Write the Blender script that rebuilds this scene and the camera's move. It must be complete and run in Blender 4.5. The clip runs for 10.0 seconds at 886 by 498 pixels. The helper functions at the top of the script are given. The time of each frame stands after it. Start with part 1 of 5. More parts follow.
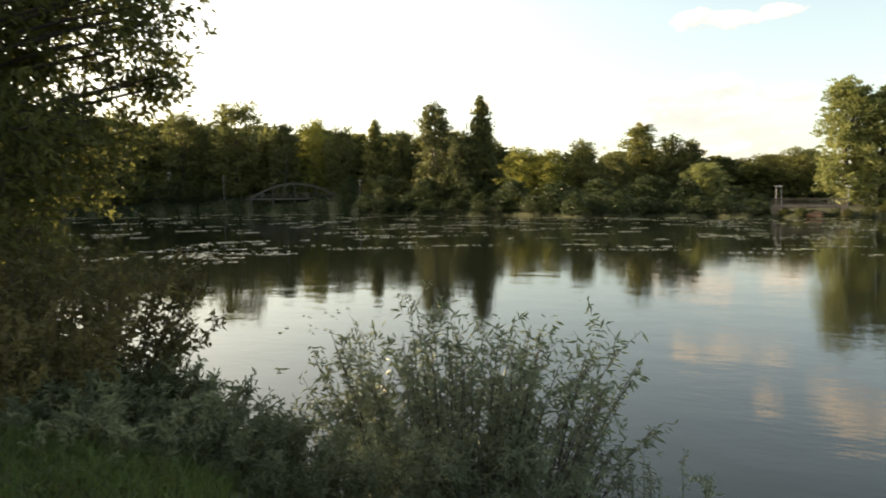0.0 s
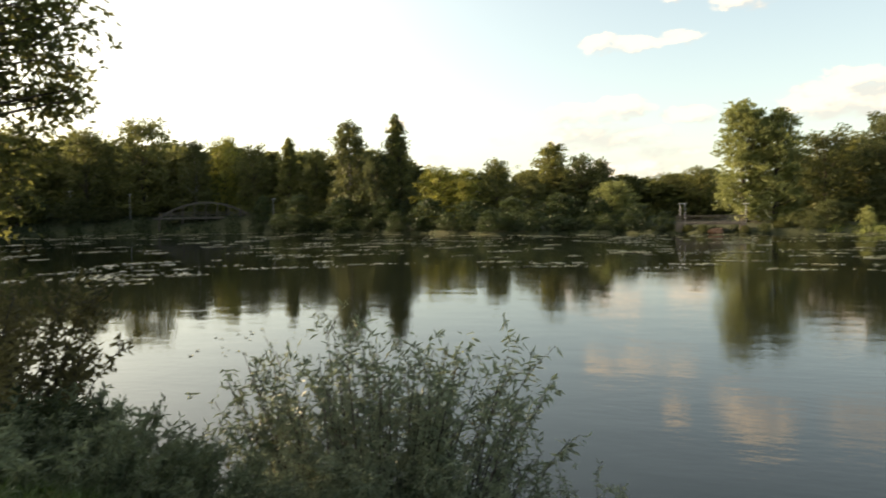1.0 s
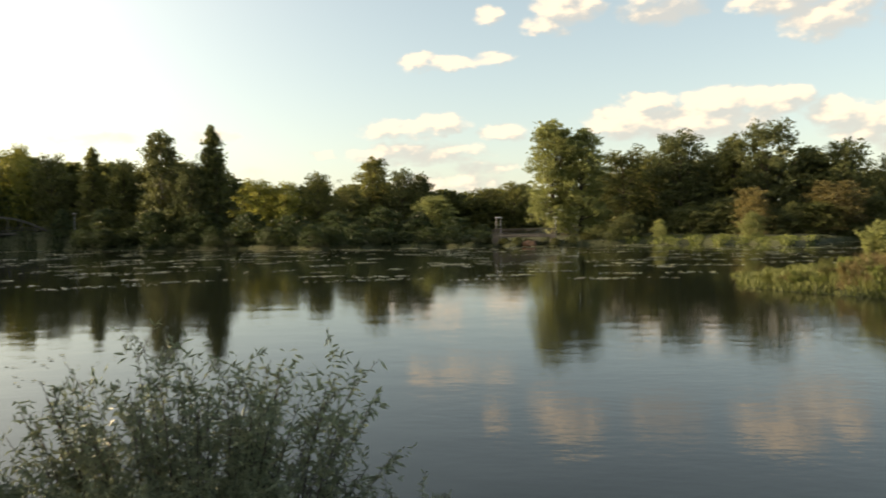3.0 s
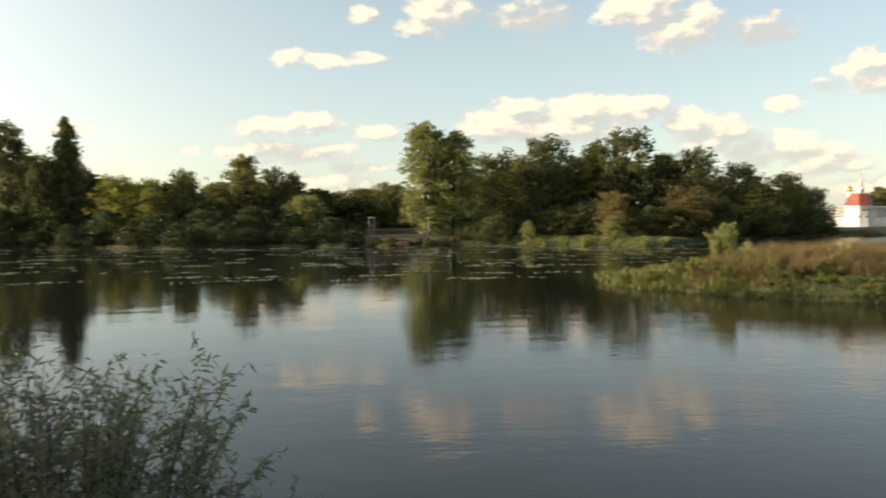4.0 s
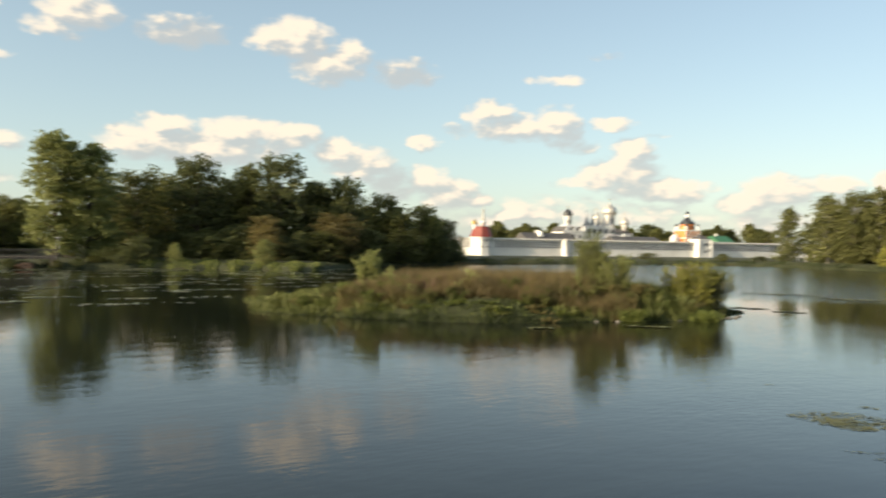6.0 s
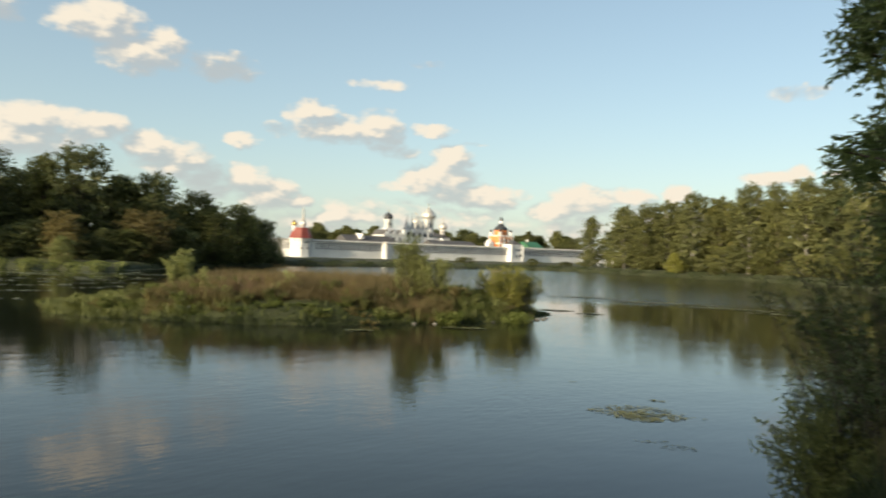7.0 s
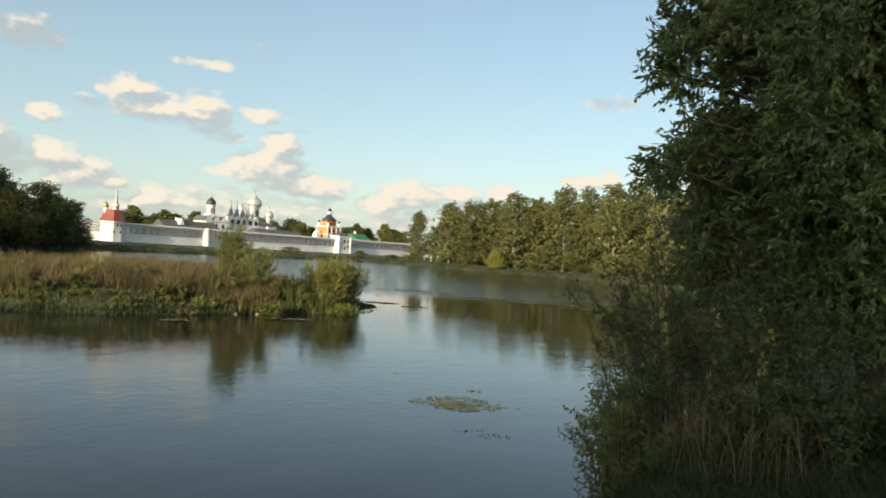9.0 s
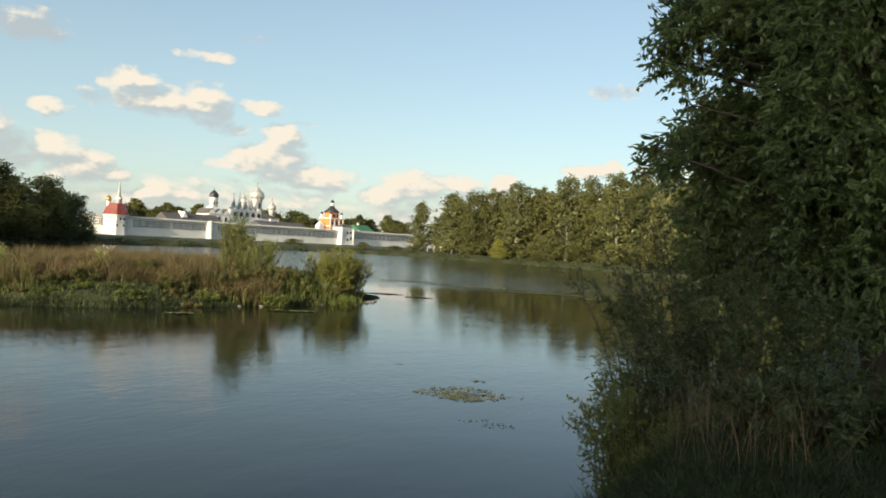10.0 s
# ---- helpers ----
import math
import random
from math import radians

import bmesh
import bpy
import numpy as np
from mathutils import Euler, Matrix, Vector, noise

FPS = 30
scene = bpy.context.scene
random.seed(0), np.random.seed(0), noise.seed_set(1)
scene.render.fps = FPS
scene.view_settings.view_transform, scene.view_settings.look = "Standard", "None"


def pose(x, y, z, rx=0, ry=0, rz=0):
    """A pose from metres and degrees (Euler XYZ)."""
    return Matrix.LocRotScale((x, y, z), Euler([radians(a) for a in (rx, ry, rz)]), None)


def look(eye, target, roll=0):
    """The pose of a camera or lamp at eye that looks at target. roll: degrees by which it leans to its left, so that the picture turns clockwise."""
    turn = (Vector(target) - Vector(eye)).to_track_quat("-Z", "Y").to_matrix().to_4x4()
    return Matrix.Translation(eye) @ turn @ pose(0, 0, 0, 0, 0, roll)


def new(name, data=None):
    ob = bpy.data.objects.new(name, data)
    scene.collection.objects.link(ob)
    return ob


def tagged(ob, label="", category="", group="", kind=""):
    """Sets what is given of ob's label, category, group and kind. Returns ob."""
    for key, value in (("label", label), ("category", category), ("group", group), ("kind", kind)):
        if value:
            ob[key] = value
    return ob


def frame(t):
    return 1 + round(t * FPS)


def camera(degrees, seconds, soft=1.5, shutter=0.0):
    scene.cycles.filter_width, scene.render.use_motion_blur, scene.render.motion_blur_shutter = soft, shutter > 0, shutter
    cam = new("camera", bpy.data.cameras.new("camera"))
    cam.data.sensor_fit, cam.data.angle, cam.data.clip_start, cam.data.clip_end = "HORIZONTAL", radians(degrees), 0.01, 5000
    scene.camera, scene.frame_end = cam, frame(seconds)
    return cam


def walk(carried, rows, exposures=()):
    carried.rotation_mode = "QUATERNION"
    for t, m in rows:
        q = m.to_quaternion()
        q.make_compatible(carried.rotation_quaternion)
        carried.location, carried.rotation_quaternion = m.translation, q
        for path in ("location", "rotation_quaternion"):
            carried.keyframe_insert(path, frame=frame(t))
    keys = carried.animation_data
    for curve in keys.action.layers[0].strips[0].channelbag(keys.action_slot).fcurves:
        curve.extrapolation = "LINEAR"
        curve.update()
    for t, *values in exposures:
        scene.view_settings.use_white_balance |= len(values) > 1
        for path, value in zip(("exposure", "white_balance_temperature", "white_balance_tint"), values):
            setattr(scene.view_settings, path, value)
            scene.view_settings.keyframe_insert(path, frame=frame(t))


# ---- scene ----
cam = camera(59.9, 10.0, soft=1.8, shutter=0.6)
PATH = [  # seconds, x, y, z, tilt, lean, turn
    (0.0, 0, 0, 4.8, 85.63, 0.69, 23.74),
    (0.5, 0, 0, 4.8, 85.47, 0.90, 20.95),
    (1.0, 0, 0, 4.8, 86.90, 0.87, 17.48),
    (1.5, 0, 0, 4.8, 87.31, 0.97, 14.31),
    (2.0, 0, 0, 4.8, 87.71, 1.10, 11.12),
    (3.5, 0, 0, 4.8, 87.64, 0.81, 0.00),
    (4.0, 0, 0, 4.8, 87.63, 0.51, -5.10),
    (4.5, 0, 0, 4.8, 87.90, 0.24, -10.35),
    (5.0, 0, 0, 4.8, 88.47, 0.22, -16.90),
    (5.5, 0, 0, 4.8, 88.96, -0.26, -23.50),
    (6.0, 0, 0, 4.8, 89.57, -0.98, -30.61),
    (7.5, 0, 0, 4.8, 90.29, -2.34, -49.61),
    (8.0, 0, 0, 4.8, 90.60, -2.73, -53.98),
    (8.5, 0, 0, 4.8, 90.54, -3.47, -55.83),
    (9.0, 0, 0, 4.8, 90.14, -3.84, -56.75),
    (9.5, 0, 0, 4.8, 89.65, -3.56, -56.66),
    (10.0, 0, 0, 4.8, 89.43, -3.37, -56.53),
]
EXPOSURES = [(0.0, 1.12, 7850, 12), (2.0, 0.88, 7850, 11), (3.5, 0.74, 7750, 12), (5.5, 0.62, 7100, 10), (7.5, 0.34, 6700, 7), (10.0, 0.4, 6650, 7)]
walk(cam, [(t, pose(*row)) for t, *row in PATH], EXPOSURES)

# ---------------------------------------------------------------- light
SUN_AZ, SUN_EL = 90.5, 15.5   # left of +y, above the horizon


def pol(az, d, z=0.0):
    a = radians(az)
    return Vector((-math.sin(a) * d, math.cos(a) * d, z))


world = bpy.data.worlds.new("sky")
scene.world = world
world.use_nodes = True
SKY_STRENGTH = 0.128

# azimuth, height, half width, half height in degrees, density: the lobes of each bank of cloud
CLOUDS_WEST = [
    (29.0, 5.8, 3.8, 0.6, 0.5), (20.9, 6.1, 2.1, 0.46, 0.6), (12.9, 4.7, 1.3, 0.34, 0.5), (4.1, 7.0, 2.0, 0.84, 1.0), (-0.2, 6.2, 2.1, 0.67, 0.9),
    (7.4, 6.5, 3.4, 0.84, 0.8), (6.2, 4.8, 5.4, 0.93, 0.8), (1.2, 3.7, 2.5, 0.63, 0.7), (3.7, 2.5, 4.6, 1.0, 0.7), (17.9, 3.4, 2.1, 0.55, 0.5),
]
CLOUDS_HIGH = [
    (6.1, 11.4, 1.4, 0.72, 0.9), (3.5, 11.3, 2.3, 0.55, 0.8), (0.4, 11.5, 1.6, 0.59, 0.8), (0.7, 14.5, 1.1, 0.72, 0.9), (-5.1, 14.9, 2.6, 1.5, 1.0),
    (-3.8, 13.8, 2.1, 0.93, 0.9), (-19.5, 14.4, 3.0, 1.5, 1.1), (-22.0, 12.6, 3.0, 1.4, 1.1), (-17.5, 14.2, 1.6, 0.84, 0.9), (-23.6, 13.5, 1.6, 1.1, 1.0),
    (-33.9, 9.5, 1.9, 1.1, 1.1), (-36.3, 8.5, 3.8, 1.1, 1.1), (-38.9, 8.7, 2.0, 1.5, 1.1), (-29.0, 7.4, 1.3, 0.65, 0.9), (-38.7, 11.9, 2.2, 0.5, 0.8), (-43.0, 8.9, 1.6, 0.6, 0.9),
]
CLOUDS_GROVE = [
    (-10.7, 8.1, 2.2, 0.76, 1.1), (-8.9, 6.8, 2.6, 1.35, 1.1), (-15.9, 7.8, 3.6, 1.1, 1.1), (-19.8, 7.6, 1.9, 1.1, 1.1), (-13.6, 6.5, 6.3, 1.35, 1.1),
    (-22.8, 6.6, 1.9, 0.93, 1.1), (-24.5, 5.7, 2.6, 1.4, 1.1), (-29.5, 4.8, 1.7, 0.97, 1.1), (-30.9, 3.7, 2.4, 1.4, 1.1), (-33.2, 3.25, 1.1, 0.55, 1.0),
    (-36.0, 2.4, 1.7, 0.84, 1.0), (-38.0, 2.2, 1.3, 0.67, 0.9), (-35.4, 1.8, 5.0, 0.9, 0.7),
]
CLOUDS_EAST = [
    (-44.4, 6.6, 1.7, 1.35, 1.2), (-43.6, 5.2, 3.0, 1.35, 1.2), (-46.0, 4.1, 3.8, 0.93, 1.2), (-40.2, 4.5, 1.8, 0.38, 0.9), (-48.1, 3.8, 1.7, 0.8, 1.1),
    (-54.2, 4.0, 2.6, 1.18, 1.1), (-52.2, 3.0, 2.1, 0.93, 1.0), (-57.6, 4.2, 1.8, 0.8, 1.0), (-60.8, 4.5, 1.1, 0.84, 1.1), (-67.1, 5.6, 2.2, 0.6, 1.1),
    (-68.7, 6.0, 1.1, 0.51, 1.0), (-71.5, 5.9, 1.1, 0.3, 0.9), (-53.7, 1.9, 4.5, 1.1, 0.7), (-58.3, 2.8, 3.4, 1.2, 0.7), (-45.0, 2.2, 5.0, 0.9, 0.6), (-39.0, 2.0, 10.0, 1.7, 0.5), (-57.0, 2.2, 10.0, 1.8, 0.5),
]
# thin ones that stay grey
CLOUDS_GREY = [
    (-11.7, 14.3, 3.2, 1.2, 0.85), (-27.6, 12.35, 2.6, 1.15, 0.8), (-31.5, 8.25, 1.4, 0.5, 0.6), (-40.2, 7.3, 2.0, 0.7, 0.7), (-42.4, 13.5, 1.3, 0.3, 0.4),
    (-68.5, 11.3, 2.1, 0.46, 0.6), (-46.1, 7.9, 1.1, 0.25, 0.5), (-27.0, 4.2, 2.2, 1.4, 0.75), (5.5, 4.7, 5.0, 0.6, 0.5), (1.0, 3.7, 2.4, 0.5, 0.5),
]


def build_sky():
    nt = world.node_tree
    nt.nodes.clear()
    N, L = nt.nodes.new, nt.links.new

    def math_node(op, a, b=None, clamp=False):
        n = N("ShaderNodeMath")
        n.operation, n.use_clamp = op, clamp
        for i, v in enumerate((a, b)):
            if v is None:
                continue
            if isinstance(v, (int, float)):
                n.inputs[i].default_value = v
            else:
                L(v, n.inputs[i])
        return n.outputs[0]

    out, bg, sky = N("ShaderNodeOutputWorld"), N("ShaderNodeBackground"), N("ShaderNodeTexSky")
    sky.sky_type, sky.sun_disc = "NISHITA", False
    sky.sun_elevation, sky.sun_rotation = radians(SUN_EL), radians(-SUN_AZ)
    sky.air_density, sky.dust_density, sky.ozone_density = 1.0, 0.9, 1.2
    tc, sep = N("ShaderNodeTexCoord"), N("ShaderNodeSeparateXYZ")
    L(tc.outputs["Generated"], sep.inputs[0])
    x, y, z = sep.outputs
    # degrees of azimuth (left positive) and of height
    az = math_node("MULTIPLY", math_node("ARCTAN2", math_node("MULTIPLY", x, -1.0), y), 57.2958)
    el = math_node("MULTIPLY", math_node("ARCSINE", z), 57.2958)
    # ragged edges: fractal noise shifts the coordinates and eats into the cloud
    def fbm(shift_az, shift_el, scale, detail):
        comb = N("ShaderNodeCombineXYZ")
        L(math_node("ADD", az, shift_az), comb.inputs[0]), L(math_node("MULTIPLY", math_node("ADD", el, shift_el), 1.7), comb.inputs[1])
        n = N("ShaderNodeTexNoise")
        n.inputs["Scale"].default_value, n.inputs["Detail"].default_value, n.inputs["Roughness"].default_value = scale, detail, 0.52
        L(comb.outputs[0], n.inputs["Vector"])
        return n

    wsep, wfine = N("ShaderNodeSeparateColor"), N("ShaderNodeSeparateColor")
    L(fbm(40.0, 7.0, 0.42, 3.0).outputs["Color"], wsep.inputs[0])
    L(fbm(11.0, 3.0, 1.5, 3.0).outputs["Color"], wfine.inputs[0])

    def warped(axis, i, broad, fine):
        w = math_node("ADD", axis, math_node("MULTIPLY", math_node("SUBTRACT", wsep.outputs[i], 0.5), broad))
        return math_node("ADD", w, math_node("MULTIPLY", math_node("SUBTRACT", wfine.outputs[i], 0.5), fine))

    waz, wel = warped(az, 0, 1.8, 0.6), warped(el, 1, 1.0, 0.45)

    def lobe(u, v, k):
        d = math_node("ADD", math_node("MULTIPLY", u, u), math_node("MULTIPLY", v, v))
        return math_node("MULTIPLY", math_node("MAXIMUM", math_node("SUBTRACT", 1.15, d), -1.0), k)

    def joined(a, b):
        n = N("ShaderNodeMath")
        n.operation = "SMOOTH_MAX"
        L(a, n.inputs[0]), L(b, n.inputs[1])
        n.inputs[2].default_value = 0.3
        return n.outputs[0]

    def field(rows, shift_az=0.0, shift_el=0.0):
        """The clouds' thickness, and the same seen a little way towards the light."""
        total = moved = None
        for a, e, w, h, k in rows:
            u = math_node("MULTIPLY", math_node("SUBTRACT", waz, a), 0.9 / w)
            v = math_node("MULTIPLY", math_node("SUBTRACT", wel, e), 0.9 / h)
            g = lobe(u, v, k)
            total = g if total is None else joined(total, g)
            if shift_az:
                g = lobe(math_node("SUBTRACT", u, shift_az * 0.9 / w), math_node("SUBTRACT", v, shift_el * 0.9 / h), k)
                moved = g if moved is None else joined(moved, g)
        return math_node("MAXIMUM", total, 0.0), math_node("MAXIMUM", moved, 0.0) if shift_az else None

    dens, moved = field(CLOUDS_WEST + CLOUDS_HIGH + CLOUDS_GROVE + CLOUDS_EAST + CLOUDS_GREY, -0.9, -0.85)
    grey, _ = field(CLOUDS_GREY)
    n1 = fbm(0.0, 0.0, 0.62, 6.0).outputs[0]
    n2 = fbm(0.5, 0.45, 0.62, 5.0).outputs[0]
    eat = math_node("MULTIPLY", math_node("SUBTRACT", n1, 0.5), math_node("MULTIPLY", dens, 3.0, True))
    raw = math_node("ADD", dens, math_node("MULTIPLY", eat, 1.9))
    ramp = N("ShaderNodeMapRange")
    ramp.interpolation_type = "SMOOTHSTEP"
    ramp.inputs[1].default_value, ramp.inputs[2].default_value = 0.04, 1.0
    L(raw, ramp.inputs[0])
    mask = ramp.outputs[0]
    # sunlit tops and left flanks, grey undersides
    lit = math_node("MULTIPLY", math_node("SUBTRACT", moved, dens), 0.9)
    shade = N("ShaderNodeMapRange")
    shade.interpolation_type = "SMOOTHSTEP"
    shade.inputs[1].default_value, shade.inputs[2].default_value = -0.55, 0.28
    lit = math_node("ADD", lit, math_node("MULTIPLY", grey, 0.8))
    L(math_node("ADD", lit, math_node("MULTIPLY", math_node("SUBTRACT", n2, n1), 2.2)), shade.inputs[0])
    col = N("ShaderNodeMix")
    col.data_type = "RGBA"
    col.inputs[6].default_value = (5.7, 5.15, 4.4, 1)
    col.inputs[7].default_value = (3.1, 3.25, 3.35, 1)
    L(shade.outputs[0], col.inputs[0])
    # pale haze low over the horizon, and the bright air round the sun
    hz = math_node("POWER", math_node("SUBTRACT", 1.0, math_node("MULTIPLY", math_node("ABSOLUTE", z), 1.3), True), 1.2)
    haze = N("ShaderNodeMix")
    haze.data_type = "RGBA"
    L(math_node("MULTIPLY", hz, 0.5), haze.inputs[0])
    L(sky.outputs[0], haze.inputs[6])
    haze.inputs[7].default_value = (3.5, 4.5, 5.0, 1)
    ce = math.cos(radians(SUN_EL))
    dot = math_node("ADD", math_node("MULTIPLY", x, -math.sin(radians(SUN_AZ)) * ce), math_node("MULTIPLY", y, math.cos(radians(SUN_AZ)) * ce))
    dot = math_node("ADD", dot, math_node("MULTIPLY", z, math.sin(radians(SUN_EL))))
    glow = math_node("POWER", math_node("MULTIPLY", math_node("ADD", dot, 0.22), 0.82, True), 3.6)
    gl = N("ShaderNodeMix")
    gl.data_type, gl.blend_type = "RGBA", "ADD"
    gl.inputs[0].default_value = 1.0
    gs = N("ShaderNodeVectorMath")
    gs.operation = "SCALE"
    gs.inputs[0].default_value = (10.5, 9.6, 7.3)
    L(glow, gs.inputs["Scale"])
    L(haze.outputs[2], gl.inputs[6]), L(gs.outputs[0], gl.inputs[7])
    mix = N("ShaderNodeMix")
    mix.data_type = "RGBA"
    thin = math_node("SUBTRACT", 1.0, math_node("MULTIPLY", shade.outputs[0], 0.25))
    L(math_node("MULTIPLY", mask, thin), mix.inputs[0]), L(gl.outputs[2], mix.inputs[6]), L(col.outputs[2], mix.inputs[7])
    L(mix.outputs[2], bg.inputs[0])
    bg.inputs[1].default_value = SKY_STRENGTH
    L(bg.outputs[0], out.inputs[0])


build_sky()
sun = new("sun", bpy.data.lights.new("sun", "SUN"))
sun.data.energy, sun.data.angle, sun.data.color = 6.0, radians(0.6), (1.0, 0.84, 0.62)
sun.matrix_world = look(pol(SUN_AZ, 100, 100 * math.tan(radians(SUN_EL))), (0, 0, 0))


# ---------------------------------------------------------------- materials
def nodes_of(name):
    m = bpy.data.materials.new(name)
    m.use_nodes = True
    nt = m.node_tree
    return m, nt, nt.nodes["Principled BSDF"], nt.nodes["Material Output"]


def noise_node(nt, scale, detail=4.0, space="Object", stretch=(1, 1, 1)):
    tc, mp, n = nt.nodes.new("ShaderNodeTexCoord"), nt.nodes.new("ShaderNodeMapping"), nt.nodes.new("ShaderNodeTexNoise")
    mp.inputs["Scale"].default_value = stretch
    nt.links.new(tc.outputs[space], mp.inputs[0])
    nt.links.new(mp.outputs[0], n.inputs["Vector"])
    n.inputs["Scale"].default_value, n.inputs["Detail"].default_value = scale, detail
    return n


def ramp_node(nt, fac, stops):
    r = nt.nodes.new("ShaderNodeValToRGB")
    while len(r.color_ramp.elements) < len(stops):
        r.color_ramp.elements.new(0.5)
    for e, (p, c) in zip(r.color_ramp.elements, stops):
        e.position, e.color = p, (*c, 1)
    nt.links.new(fac, r.inputs[0])
    return r.outputs[0]


def surface(name, stops, scale=3.0, rough=0.8, metal=0.0, bump=0.0, fine=30.0, stretch=(1, 1, 1), spec=0.4):
    """A solid surface: colours mixed by noise at two scales, with fine relief."""
    m, nt, bsdf, _ = nodes_of(name)
    a, b = noise_node(nt, scale, 5, stretch=stretch), noise_node(nt, fine, 3, stretch=stretch)
    mx = nt.nodes.new("ShaderNodeMath")
    mx.operation = "MULTIPLY_ADD"
    nt.links.new(b.outputs[0], mx.inputs[0])
    mx.inputs[1].default_value = 0.45
    sub = nt.nodes.new("ShaderNodeMath")
    sub.operation = "MULTIPLY_ADD"
    nt.links.new(a.outputs[0], sub.inputs[0])
    sub.inputs[1].default_value, sub.inputs[2].default_value = 1.0, -0.22
    nt.links.new(sub.outputs[0], mx.inputs[2])
    nt.links.new(ramp_node(nt, mx.outputs[0], stops), bsdf.inputs["Base Color"])
    bsdf.inputs["Roughness"].default_value, bsdf.inputs["Metallic"].default_value = rough, metal
    bsdf.inputs["Specular IOR Level"].default_value = spec
    if bump:
        bp = nt.nodes.new("ShaderNodeBump")
        bp.inputs["Strength"].default_value, bp.inputs["Distance"].default_value = bump, 0.05
        nt.links.new(mx.outputs[0], bp.inputs["Height"])
        nt.links.new(bp.outputs[0], bsdf.inputs["Normal"])
    return m


def leaf_material(name, dark, light, accent=None, through_light=0.35, rough=0.55):
    """Leaves: each leaf has a tone of its own, each plant another; light passes through."""
    m, nt, bsdf, out = nodes_of(name)
    geo, info = nt.nodes.new("ShaderNodeNewGeometry"), nt.nodes.new("ShaderNodeObjectInfo")
    n = noise_node(nt, 0.45, 3)
    add = nt.nodes.new("ShaderNodeMath")
    add.operation = "MULTIPLY_ADD"
    nt.links.new(geo.outputs["Random Per Island"], add.inputs[0])
    add.inputs[1].default_value = 0.4
    ad2 = nt.nodes.new("ShaderNodeMath")
    ad2.operation = "MULTIPLY_ADD"
    nt.links.new(info.outputs["Random"], ad2.inputs[0])
    ad2.inputs[1].default_value = 0.3
    sb = nt.nodes.new("ShaderNodeMath")
    sb.operation = "MULTIPLY_ADD"
    nt.links.new(n.outputs[0], sb.inputs[0])
    sb.inputs[1].default_value, sb.inputs[2].default_value = 0.7, -0.2
    nt.links.new(sb.outputs[0], ad2.inputs[2])
    nt.links.new(ad2.outputs[0], add.inputs[2])
    stops = [(0.1, dark), (0.8, light)]
    if accent:
        stops.append((0.97, accent))
    col = ramp_node(nt, add.outputs[0], stops)
    nt.links.new(col, bsdf.inputs["Base Color"])
    bsdf.inputs["Roughness"].default_value = rough
    bsdf.inputs["Specular IOR Level"].default_value = 0.35
    tr, mx = nt.nodes.new("ShaderNodeBsdfTranslucent"), nt.nodes.new("ShaderNodeMixShader")
    nt.links.new(col, tr.inputs[0])
    mx.inputs[0].default_value = through_light
    nt.links.new(bsdf.outputs[0], mx.inputs[1]), nt.links.new(tr.outputs[0], mx.inputs[2])
    nt.links.new(mx.outputs[0], out.inputs[0])
    return m


